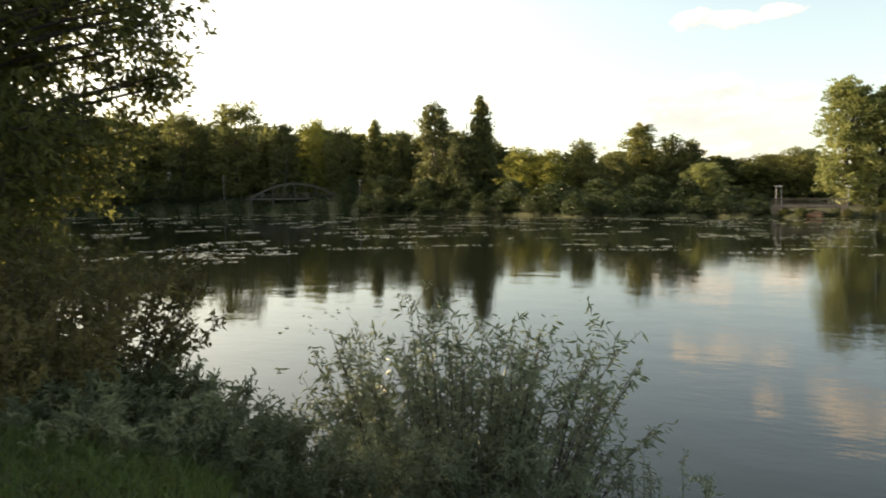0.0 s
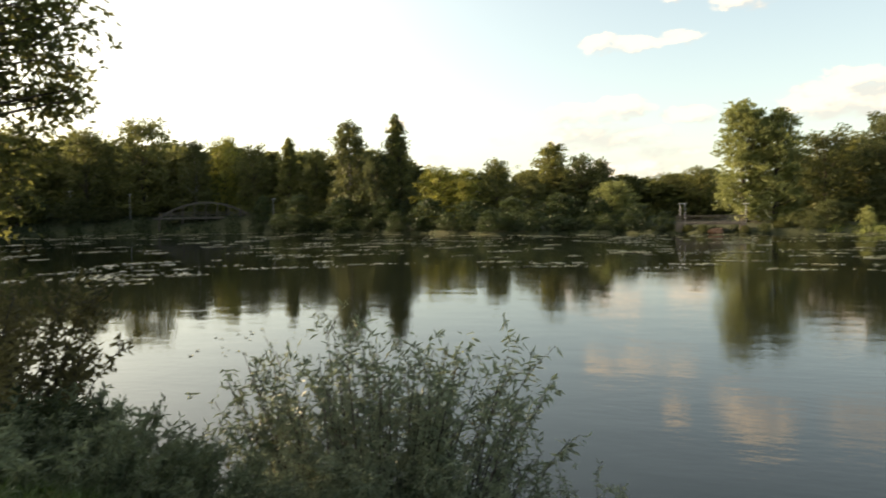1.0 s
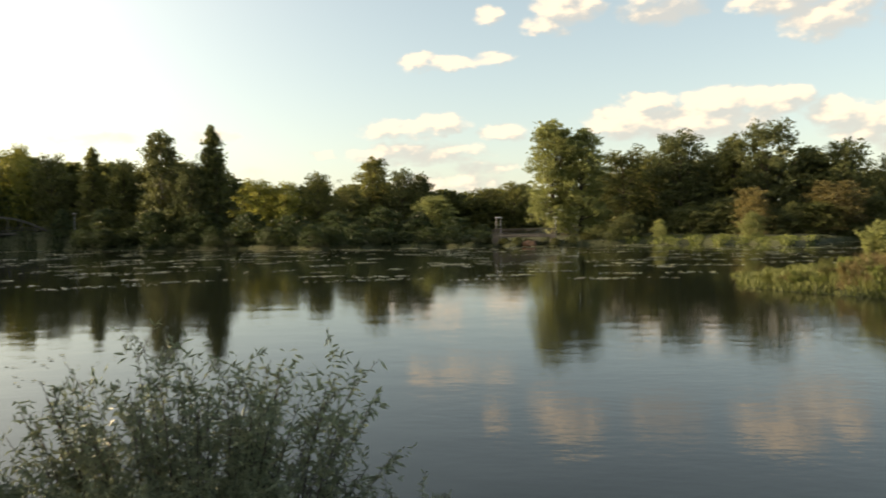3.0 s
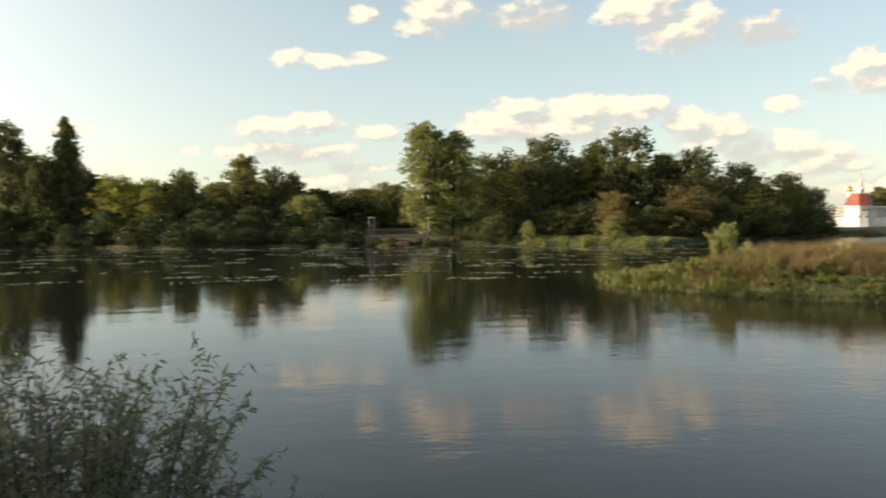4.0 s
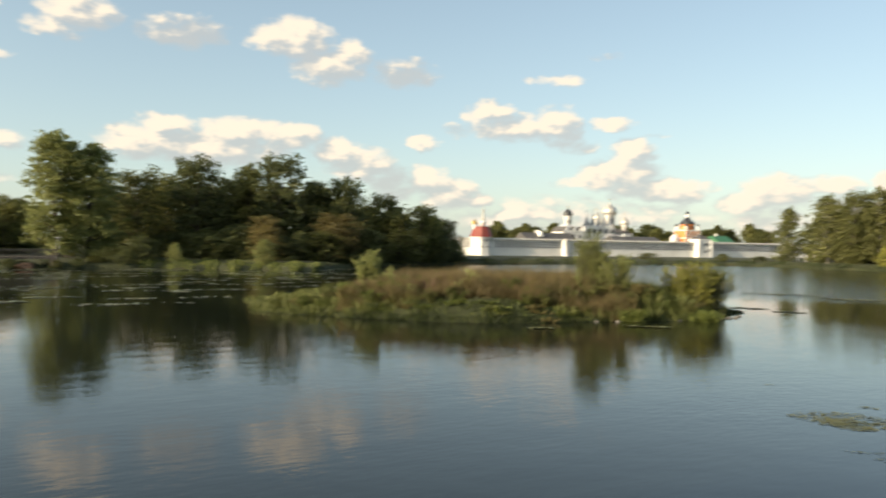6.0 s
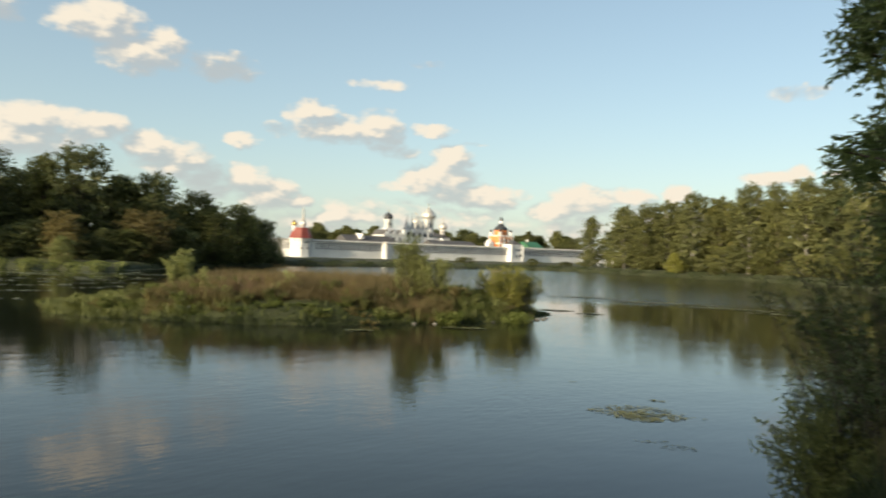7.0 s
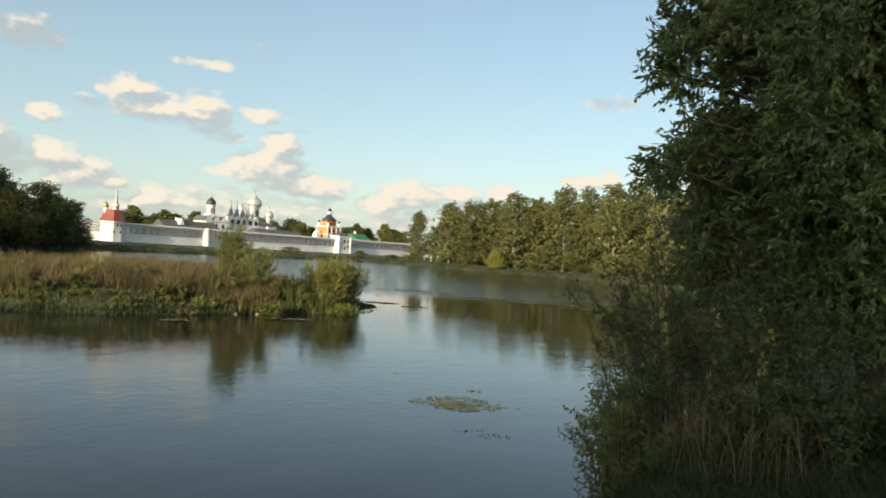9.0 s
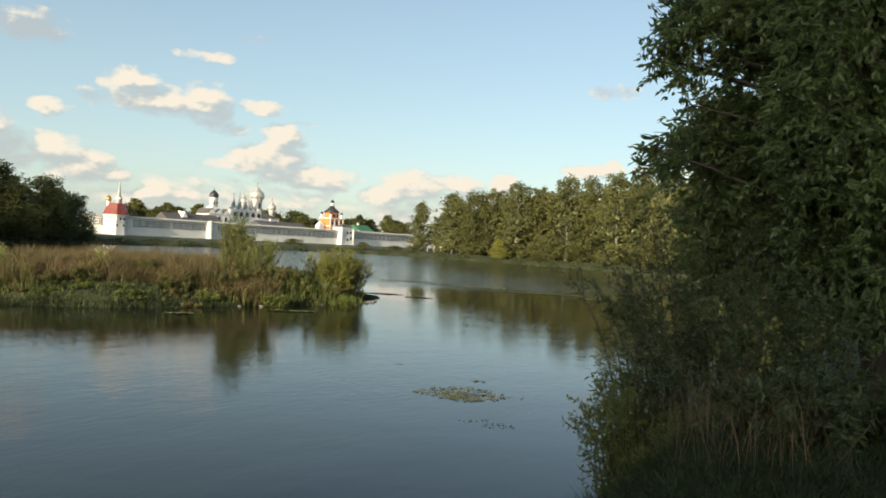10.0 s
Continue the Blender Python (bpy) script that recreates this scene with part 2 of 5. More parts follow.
def water_material():
    m, nt, bsdf, _ = nodes_of("pond_water")
    n0 = noise_node(nt, 0.02, 3)
    nt.links.new(ramp_node(nt, n0.outputs[0], [(0.3, (0.006, 0.008, 0.006)), (0.7, (0.010, 0.013, 0.009))]), bsdf.inputs["Base Color"])
    bsdf.inputs["Roughness"].default_value, bsdf.inputs["IOR"].default_value = 0.04, 1.333
    big, mid = noise_node(nt, 0.35, 2, stretch=(1, 1.6, 1)), noise_node(nt, 2.6, 3, stretch=(0.8, 1.7, 1))
    patch = noise_node(nt, 0.05, 2)
    gust = nt.nodes.new("ShaderNodeMapRange")
    gust.inputs[1].default_value, gust.inputs[2].default_value = 0.4, 0.65
    gust.inputs[3].default_value, gust.inputs[4].default_value = 0.35, 1.3
    nt.links.new(patch.outputs[0], gust.inputs[0])
    # a wind-ruffled reach beyond the island
    tc, far = nt.nodes.new("ShaderNodeTexCoord"), nt.nodes.new("ShaderNodeVectorMath")
    far.operation = "DISTANCE"
    nt.links.new(tc.outputs["Object"], far.inputs[0])
    far.inputs[1].default_value = pol(-58, 150)
    reach = nt.nodes.new("ShaderNodeMapRange")
    reach.interpolation_type = "SMOOTHSTEP"
    reach.inputs[1].default_value, reach.inputs[2].default_value = 60.0, 78.0
    reach.inputs[3].default_value, reach.inputs[4].default_value = 10.0, 0.0
    nt.links.new(far.outputs["Value"], reach.inputs[0])
    # and a lighter breeze in front of it
    lee, breeze = nt.nodes.new("ShaderNodeVectorMath"), nt.nodes.new("ShaderNodeMapRange")
    lee.operation, breeze.interpolation_type = "DISTANCE", "SMOOTHSTEP"
    nt.links.new(tc.outputs["Object"], lee.inputs[0])
    lee.inputs[1].default_value = pol(-44, 42)
    breeze.inputs[1].default_value, breeze.inputs[2].default_value = 8.0, 26.0
    breeze.inputs[3].default_value, breeze.inputs[4].default_value = 1.6, 0.0
    nt.links.new(lee.outputs["Value"], breeze.inputs[0])
    both = breeze.outputs[0]
    for more in (gust, reach):
        add = nt.nodes.new("ShaderNodeMath")
        add.operation = "ADD"
        nt.links.new(both, add.inputs[0]), nt.links.new(more.outputs[0], add.inputs[1])
        both = add.outputs[0]
    ml = nt.nodes.new("ShaderNodeMath")
    ml.operation = "MULTIPLY"
    nt.links.new(mid.outputs[0], ml.inputs[0]), nt.links.new(both, ml.inputs[1])
    b1, b2 = nt.nodes.new("ShaderNodeBump"), nt.nodes.new("ShaderNodeBump")
    b1.inputs["Strength"].default_value, b1.inputs["Distance"].default_value = 1.0, 0.011
    b2.inputs["Strength"].default_value, b2.inputs["Distance"].default_value = 1.0, 0.0045
    nt.links.new(big.outputs[0], b1.inputs["Height"]), nt.links.new(ml.outputs[0], b2.inputs["Height"])
    nt.links.new(b1.outputs[0], b2.inputs["Normal"]), nt.links.new(b2.outputs[0], bsdf.inputs["Normal"])
    return m


M_WATER = water_material()
M_GROUND = surface("bank_turf", [(0.2, (0.018, 0.022, 0.009)), (0.55, (0.036, 0.043, 0.014)), (0.8, (0.065, 0.058, 0.026))], 0.35, 0.95, bump=0.6, fine=9)
# darker than the bank grass, with deep shade put into the colour
M_GRASS = leaf_material("grass_blades", (0.015, 0.025, 0.007), (0.042, 0.056, 0.015), (0.10, 0.085, 0.04), 0.3)
M_BANKGRASS = leaf_material("bank_grass_blades", (0.042, 0.070, 0.018), (0.13, 0.18, 0.046), (0.16, 0.16, 0.055), 0.35)
M_HERB = leaf_material("herb_leaves", (0.048, 0.064, 0.016), (0.14, 0.15, 0.036), (0.22, 0.19, 0.06), 0.3)
M_DRYGRASS = leaf_material("dry_grass", (0.070, 0.055, 0.024), (0.165, 0.128, 0.056), (0.24, 0.155, 0.085), 0.35)
M_SEDGE = leaf_material("sedge_blades", (0.060, 0.085, 0.018), (0.16, 0.185, 0.042), (0.2, 0.2, 0.06), 0.35)
M_LEAF_DARK = leaf_material("maple_leaves", (0.026, 0.036, 0.014), (0.085, 0.10, 0.036), (0.11, 0.10, 0.03))
M_LEAF_ASH = leaf_material("ash_leaves", (0.042, 0.068, 0.028), (0.155, 0.20, 0.068), (0.20, 0.19, 0.055), 0.35, 0.36)
M_LEAF_WOOD = leaf_material("wood_leaves", (0.072, 0.082, 0.030), (0.20, 0.205, 0.066), (0.23, 0.19, 0.055), 0.55)
M_LEAF_GROVE = leaf_material("grove_leaves", (0.050, 0.064, 0.028), (0.15, 0.165, 0.062), (0.17, 0.15, 0.05), 0.52)
M_LEAF_LINDEN = leaf_material("linden_leaves", (0.070, 0.080, 0.025), (0.20, 0.20, 0.055), (0.30, 0.20, 0.06), 0.55)
M_LEAF_BIRCH = leaf_material("birch_leaves", (0.068, 0.078, 0.028), (0.185, 0.19, 0.066), (0.23, 0.205, 0.07))
M_LEAF_POPLAR = leaf_material("poplar_leaves", (0.165, 0.182, 0.062), (0.29, 0.31, 0.115), (0.30, 0.29, 0.12), 0.5)
# the low sun's yellow light is put into this leaf colour
M_LEAF_YELLOW = leaf_material("yellow_lit_leaves", (0.13, 0.14, 0.026), (0.33, 0.32, 0.07), (0.32, 0.25, 0.06))
M_LEAF_WILLOW = leaf_material("willow_leaves", (0.15, 0.18, 0.105), (0.34, 0.38, 0.23), (0.38, 0.36, 0.20), 0.4, 0.42)
# the willow leaf colours made darker, for the shoots further left
M_LEAF_WILLOW_DARK = leaf_material("darker_willow_leaves", (0.10, 0.122, 0.062), (0.25, 0.275, 0.15), (0.29, 0.27, 0.14), 0.42, 0.42)
M_LEAF_RUST = leaf_material("rusty_leaves", (0.095, 0.082, 0.034), (0.23, 0.19, 0.068), (0.24, 0.12, 0.05), 0.42)
M_BARK = surface("bark", [(0.25, (0.03, 0.024, 0.018)), (0.7, (0.11, 0.09, 0.07))], 3, 0.95, bump=0.8, fine=20, stretch=(1, 1, 0.2))
M_BIRCHBARK = surface("birch_bark", [(0.32, (0.03, 0.03, 0.03)), (0.5, (0.22, 0.21, 0.19)), (0.8, (0.42, 0.4, 0.36))], 2, 0.8, stretch=(1, 1, 2.5))
M_PAD = surface("lily_pads", [(0.3, (0.10, 0.12, 0.06)), (0.7, (0.26, 0.26, 0.15))], 0.6, 0.3, spec=0.6)
M_WEED = surface("water_weed", [(0.3, (0.055, 0.065, 0.024)), (0.7, (0.17, 0.17, 0.07))], 1.5, 0.5)
M_WHITE = surface("limewash", [(0.2, (0.52, 0.51, 0.49)), (0.5, (0.66, 0.655, 0.63)), (0.8, (0.72, 0.715, 0.69))], 0.25, 0.9, bump=0.15, fine=6)
M_BAND = surface("grey_limewash", [(0.2, (0.42, 0.43, 0.44)), (0.8, (0.56, 0.57, 0.58))], 0.6, 0.9)
# wall panel lines; the inner ring's shade is put into the dark colour
M_LINE_SHADE = surface("dark_line_and_shade", [(0.2, (0.045, 0.045, 0.05)), (0.8, (0.09, 0.09, 0.095))], 1.0, 0.9)
M_OPENING = surface("dark_opening", [(0.2, (0.015, 0.016, 0.018)), (0.8, (0.04, 0.04, 0.045))], 1.0, 0.5)
M_REDROOF = surface("red_painted_iron", [(0.2, (0.15, 0.032, 0.024)), (0.8, (0.24, 0.055, 0.04))], 0.8, 0.55, fine=5)
M_GREYROOF = surface("grey_sheet_roof", [(0.2, (0.055, 0.052, 0.05)), (0.8, (0.11, 0.105, 0.10))], 0.6, 0.6, fine=5)
M_COPING = surface("wall_roof_boards", [(0.2, (0.36, 0.34, 0.30)), (0.8, (0.52, 0.5, 0.46))], 0.5, 0.8, fine=5)
M_GREENROOF = surface("green_painted_iron", [(0.2, (0.03, 0.11, 0.055)), (0.8, (0.05, 0.17, 0.08))], 0.8, 0.5)
M_SILVER = surface("silvered_dome", [(0.2, (0.44, 0.43, 0.39)), (0.8, (0.6, 0.58, 0.52))], 0.8, 0.42, metal=0.5)
M_TENT = surface("grey_shingle_tents", [(0.2, (0.13, 0.145, 0.165)), (0.8, (0.23, 0.25, 0.28))], 0.8, 0.6)
M_GOLD = surface("gilded_copper", [(0.2, (0.55, 0.36, 0.10)), (0.8, (0.75, 0.52, 0.18))], 1.0, 0.3, metal=0.9)
M_DARKDOME = surface("blackened_dome", [(0.2, (0.02, 0.022, 0.024)), (0.8, (0.05, 0.052, 0.055))], 0.8, 0.4)
M_ORANGE = surface("orange_limewash", [(0.2, (0.50, 0.16, 0.05)), (0.8, (0.62, 0.23, 0.08))], 0.6, 0.9)
M_TIMBER = surface("weathered_timber", [(0.2, (0.06, 0.05, 0.042)), (0.8, (0.14, 0.12, 0.10))], 1.2, 0.9, fine=12, stretch=(1, 1, 0.3))
M_STEEL = surface("galvanised_steel", [(0.2, (0.24, 0.245, 0.25)), (0.8, (0.36, 0.365, 0.37))], 2, 0.5, metal=0.2)
M_CLAY = surface("bare_clay", [(0.2, (0.12, 0.07, 0.042)), (0.8, (0.24, 0.13, 0.075))], 1.5, 0.95, bump=0.7, fine=8)
M_STONE = surface("shore_stones", [(0.2, (0.10, 0.095, 0.085)), (0.8, (0.24, 0.23, 0.2))], 2, 0.9, bump=0.4)
M_FLOWER = leaf_material("flower_heads", (0.138, 0.055, 0.066), (0.198, 0.110, 0.110), None, 0.2)
M_STALK = leaf_material("reddish_stalks", (0.10, 0.062, 0.036), (0.22, 0.16, 0.085), (0.32, 0.26, 0.15), 0.2)
# dark leaf greens with the shade under trees put into the colour
M_LEAF_SHADE_TONE = leaf_material("shade_toned_leaves", (0.024, 0.038, 0.014), (0.080, 0.105, 0.036), (0.10, 0.10, 0.03), 0.3, 0.45)


# ---------------------------------------------------------------- mesh helpers
def np_mesh(name, verts, faces, smooth=False):
    """verts (n, 3); faces: (m, k) array of one face size."""
    verts, faces = np.asarray(verts, np.float32), np.asarray(faces, np.int32)
    me = bpy.data.meshes.new(name)
    m, k = faces.shape
    me.vertices.add(len(verts)), me.loops.add(m * k), me.polygons.add(m)
    me.vertices.foreach_set("co", verts.ravel())
    me.loops.foreach_set("vertex_index", faces.ravel())
    me.polygons.foreach_set("loop_start", np.arange(0, m * k, k, dtype=np.int32))
    me.polygons.foreach_set("use_smooth", np.full(m, smooth))
    me.update(calc_edges=True)
    return me


def link(name, me, material, parent=None, label=""):
    if not me.materials:
        me.materials.append(material)
    ob = new(name, me)
    if parent:
        ob.parent = parent
    return tagged(ob, label)


def part(name, bm, material, parent, label="", smooth=False):
    """Links a bmesh as one mesh object under a thing or a part."""
    me = bpy.data.meshes.new(name)
    for f in bm.faces:
        f.smooth = smooth
    bm.to_mesh(me)
    bm.free()
    return link(name, me, material, parent, label)


def thing(name, at=(0, 0, 0), turn=0.0, label="", category="", group="", kind=""):
    ob = new(name)
    ob.empty_display_size = 0.2
    ob.matrix_world = pose(*at, 0, 0, turn)
    return tagged(ob, label, category, group, kind)


def box(bm, x0, x1, y0, y1, z0, z1, bevel=0.0):
    r = bmesh.ops.create_cube(bm, size=1.0, matrix=Matrix.Translation(((x0 + x1) / 2, (y0 + y1) / 2, (z0 + z1) / 2)) @ Matrix.Diagonal((x1 - x0, y1 - y0, z1 - z0, 1)))
    if bevel:
        es = {e for v in r["verts"] for e in v.link_edges}
        bmesh.ops.bevel(bm, geom=list(es), offset=bevel, segments=1, affect="EDGES")


def lathe(bm, profile, seg=16, at=(0, 0, 0), turn=0.0):
    """profile: (radius, z) from below to above."""
    rings = []
    for r, z in profile:
        rings.append([bm.verts.new((at[0] + r * math.cos(turn + 2 * math.pi * i / seg), at[1] + r * math.sin(turn + 2 * math.pi * i / seg), at[2] + z)) for i in range(seg)])
    for a, b in zip(rings, rings[1:]):
        for i in range(seg):
            bm.faces.new((a[i], a[(i + 1) % seg], b[(i + 1) % seg], b[i]))
    bm.faces.new(list(reversed(rings[0])))
    bm.faces.new(rings[-1])


def onion(r, h):
    """Profile of an onion dome of greatest radius r and height h."""
    return [(r * 0.72, 0), (r * 0.93, h * 0.1), (r, h * 0.24), (r * 0.93, h * 0.4), (r * 0.68, h * 0.56), (r * 0.36, h * 0.7), (r * 0.14, h * 0.83), (r * 0.04, h)]


def tubes(paths, seg=5):
    """paths: list of (points (n,3), radii (n,)). Returns verts, quads."""
    V, F, base = [], [], 0
    ang = np.arange(seg) * 2 * math.pi / seg
    for pts, rad in paths:
        pts = np.asarray(pts, float)
        d = np.gradient(pts, axis=0)
        d /= np.linalg.norm(d, axis=1, keepdims=True) + 1e-9
        ref = np.where(np.abs(d[:, 2:3]) > 0.8, [[1.0, 0, 0]], [[0, 0, 1.0]])
        u = np.cross(d, ref)
        u /= np.linalg.norm(u, axis=1, keepdims=True) + 1e-9
        v = np.cross(d, u)
        ring = pts[:, None] + np.asarray(rad)[:, None, None] * (np.cos(ang)[None, :, None] * u[:, None] + np.sin(ang)[None, :, None] * v[:, None])
        n = len(pts)
        V.append(ring.reshape(-1, 3))
        i, j = np.meshgrid(np.arange(n - 1), np.arange(seg), indexing="ij")
        a, b = base + i * seg + j, base + i * seg + (j + 1) % seg
        F.append(np.stack([a, b, b + seg, a + seg], -1).reshape(-1, 4))
        base += n * seg
    return np.concatenate(V), np.concatenate(F)


def unit(v):
    return v / (np.linalg.norm(v, axis=1, keepdims=True) + 1e-9)


def leaves(rng, base, axis, length, width, fold=0.25):
    """Pointed leaves: base (n,3), axis (n,3), length (n,), width (n,). Two bent triangles pairs a leaf."""
    n = len(base)
    axis = unit(axis)
    side = unit(np.cross(axis, rng.normal(size=(n, 3))))
    up = np.cross(side, axis)
    L, W = length[:, None], width[:, None]
    mid = base + axis * L * 0.45
    tip = base + axis * L - up * L * 0.12
    a = mid + side * W * 0.5 + up * W * fold
    b = mid - side * W * 0.5 + up * W * fold
    V = np.stack([base, a, tip, b], 1).reshape(-1, 3)
    return V, np.arange(n * 4).reshape(n, 4)


# ---------------------------------------------------------------- the lie of the land
EYE_BANK = 3.2
SHORE_AZ = [-180, -98, -90, -80, -70, -66, -61, -57, -53, -50, -44, -39, -33, -27, -23, -21, -17, -9, -2, 4, 14, 24, 30, 37, 47, 60, 76, 180]
SHORE_D = [30, 60, 95, 150, 184, 200, 206, 212, 230, 226, 210, 200, 182, 158, 140, 122, 128, 132, 128, 129, 131, 150, 163, 178, 190, 150, 60, 30]


NEAR_AZ = [-180, -98, -90, -84, -78, -72, -66, -55, -40, -10, 10, 25, 36, 45, 54, 62, 70, 80, 180]
NEAR_D = [30, 80, 45, 27, 17, 13, 11.2, 10.2, 9.6, 9.3, 9.4, 10.0, 11, 12.6, 14.6, 18, 26, 58, 30]


def near_shore(az):
    az = np.asarray(az)
    return np.interp(az, NEAR_AZ, NEAR_D) + 0.2 * np.sin(az * 0.55) + 0.12 * np.sin(az * 1.3 + 1)


def far_shore(az):
    az = np.asarray(az)
    d = np.interp(az, SHORE_AZ, SHORE_D) + 1.2 * np.sin(az * 1.7) + 0.8 * np.sin(az * 4.3 + 2)
    return np.maximum(d, near_shore(az))


def rise(az):
    """Height of the far bank some way back from the water."""
    return np.interp(az, [-60, -50, -33, -25, -5, 3, 20, 30, 44, 60], [1.4, 1.2, 1.1, 1.0, 1.5, 1.4, 1.6, 3.4, 3.8, 3.0])


def height(az, d):
    az, d = np.asarray(az, float), np.asarray(d, float)
    dn, df = near_shore(az), far_shore(az)
    dn = np.where(d < 9.0, np.interp(az, NEAR_AZ, NEAR_D) * (1 - np.clip((d - 5) / 4, 0, 1)) + dn * np.clip((d - 5) / 4, 0, 1), dn)
    sm = np.clip((dn - d) / np.minimum(dn, 9.0), 0, 1)
    near = EYE_BANK * (1.5 * sm - 0.5 * sm ** 3)
    b = d - df
    far = 0.55 * np.clip(b / 1.5, 0, 1) + (rise(az) - 0.55) * np.clip((b - 1.5) / 10.0, 0, 1) + 0.004 * np.clip(b - 20, 0, 400)
    bed = -np.minimum(np.minimum(d - dn, df - d) * 0.35, 2.0)
    z = np.where(d < dn, near, np.where(d > df, far, bed))
    x, y = -np.sin(np.radians(az)) * d, np.cos(np.radians(az)) * d
    lump = 0.05 * np.sin(x * 1.1 + 0.6 * y) + 0.04 * np.sin(y * 1.7 - x * 0.8)
    return np.where(z > 0.05, z + lump * np.minimum(1, d / 4), z)


def ground_z(p):
    az, d = math.degrees(math.atan2(-p[0], p[1])), math.hypot(p[0], p[1])
    return float(height(az, d))


def stand(az, d, sink=0.05):
    p = pol(az, d)
    p.z = ground_z(p) - sink
    return p


def build_ground():
    azs = np.arange(0, 360, 0.75) - 180
    rows = []
    near_t = np.linspace(0.02, 1, 26)
    pond_t = np.concatenate([[0.004, 0.015, 0.04], np.linspace(0.1, 0.9, 9), [0.96, 0.99, 0.997]])
    far_b = np.array([0.0, 0.7, 1.5, 4, 8, 12, 18, 26, 40, 70, 120, 250, 600, 1500, 4000.0])
    for az in azs:
        dn, df = float(near_shore(az)), float(far_shore(az))
        d = np.concatenate([near_t * dn, dn + (df - dn) * pond_t, df + far_b])
        z = height(az, d)
        rows.append(np.stack([-math.sin(radians(az)) * d, math.cos(radians(az)) * d, z], 1))
    V = np.array(rows)
    n, m = V.shape[:2]
    i, j = np.meshgrid(np.arange(n), np.arange(m - 1), indexing="ij")
    k = (i + 1) % n
    F = np.stack([i * m + j, k * m + j, k * m + j + 1, i * m + j + 1], -1).reshape(-1, 4)[:, ::-1]
    verts = V.reshape(-1, 3)
    centre = len(verts)
    me = np_mesh("ground", np.vstack([verts, [[0, 0, EYE_BANK]]]), F, True)
    bm = bmesh.new()
    bm.from_mesh(me)
    bm.verts.ensure_lookup_table()
    for a in range(n):
        bm.faces.new((bm.verts[centre], bm.verts[((a + 1) % n) * m], bm.verts[a * m]))
    bmesh.ops.recalc_face_normals(bm, faces=bm.faces[:])
    bm.to_mesh(me)
    bm.free()
    tagged(link("ground", me, M_GROUND), "grassy banks round the pond and meadow beyond", "ground", kind="structure")


build_ground()


def build_water():
    n = 96
    ring = [(0.0, 0.0, 0.0)] + [tuple(pol(360 * i / n, 300)) for i in range(n)]
    F = [(0, 1 + i, 1 + (i + 1) % n) for i in range(n)]
    tagged(link("water", np_mesh("water", ring, F), M_WATER), "calm dark pond water with faint ripples", "water", kind="structure")


build_water()

ISLE = pol(-33.6, 58.5)
ISLE_TURN = -33.6
ISLE_A, ISLE_B = 18.6, 11.0


def isle_point(u, v):
    """u along the island (left negative), v away from the near bank, in metres from its middle."""
    a = radians(ISLE_TURN)
    return Vector((ISLE.x + u * math.cos(a) - v * math.sin(a), ISLE.y + u * math.sin(a) + v * math.cos(a), 0))


def isle_z(u, v):
    u, v = np.asarray(u, float), np.asarray(v, float)
    th = np.arctan2(v / ISLE_B, u / ISLE_A)
    wob = 1 + 0.05 * np.sin(3 * th + 1) + 0.035 * np.sin(7 * th)
    r = np.hypot(u / ISLE_A, v / ISLE_B) / wob
    k = np.clip(1 - r, -0.2, 1)
    top = np.interp(u, [-18, -11, -7, 0, 8, 14, 18], [0.35, 0.8, 1.35, 1.6, 1.5, 1.2, 0.5])
    return np.where(k > 0, top * (1 - (1 - np.clip(k * 2.6, 0, 1)) ** 2) + 0.06 * np.sin(u * 1.3) * np.sin(v * 1.9), k * 3.0)


def build_island():
    us, vs = np.linspace(-22, 22, 89), np.linspace(-14, 14, 57)
    U, W = np.meshgrid(us, vs, indexing="ij")
    Z = isle_z(U, W)
    a = radians(ISLE_TURN)
    V = np.stack([ISLE.x + U * math.cos(a) - W * math.sin(a), ISLE.y + U * math.sin(a) + W * math.cos(a), Z], -1).reshape(-1, 3)
    n, m = U.shape
    i, j = np.meshgrid(np.arange(n - 1), np.arange(m - 1), indexing="ij")
    F = np.stack([i * m + j, (i + 1) * m + j, (i + 1) * m + j + 1, i * m + j + 1], -1).reshape(-1, 4)
    tagged(link("island_ground", np_mesh("island_ground", V, F, True), M_GROUND), "low overgrown earth island in the pond", "island", kind="structure")


build_island()


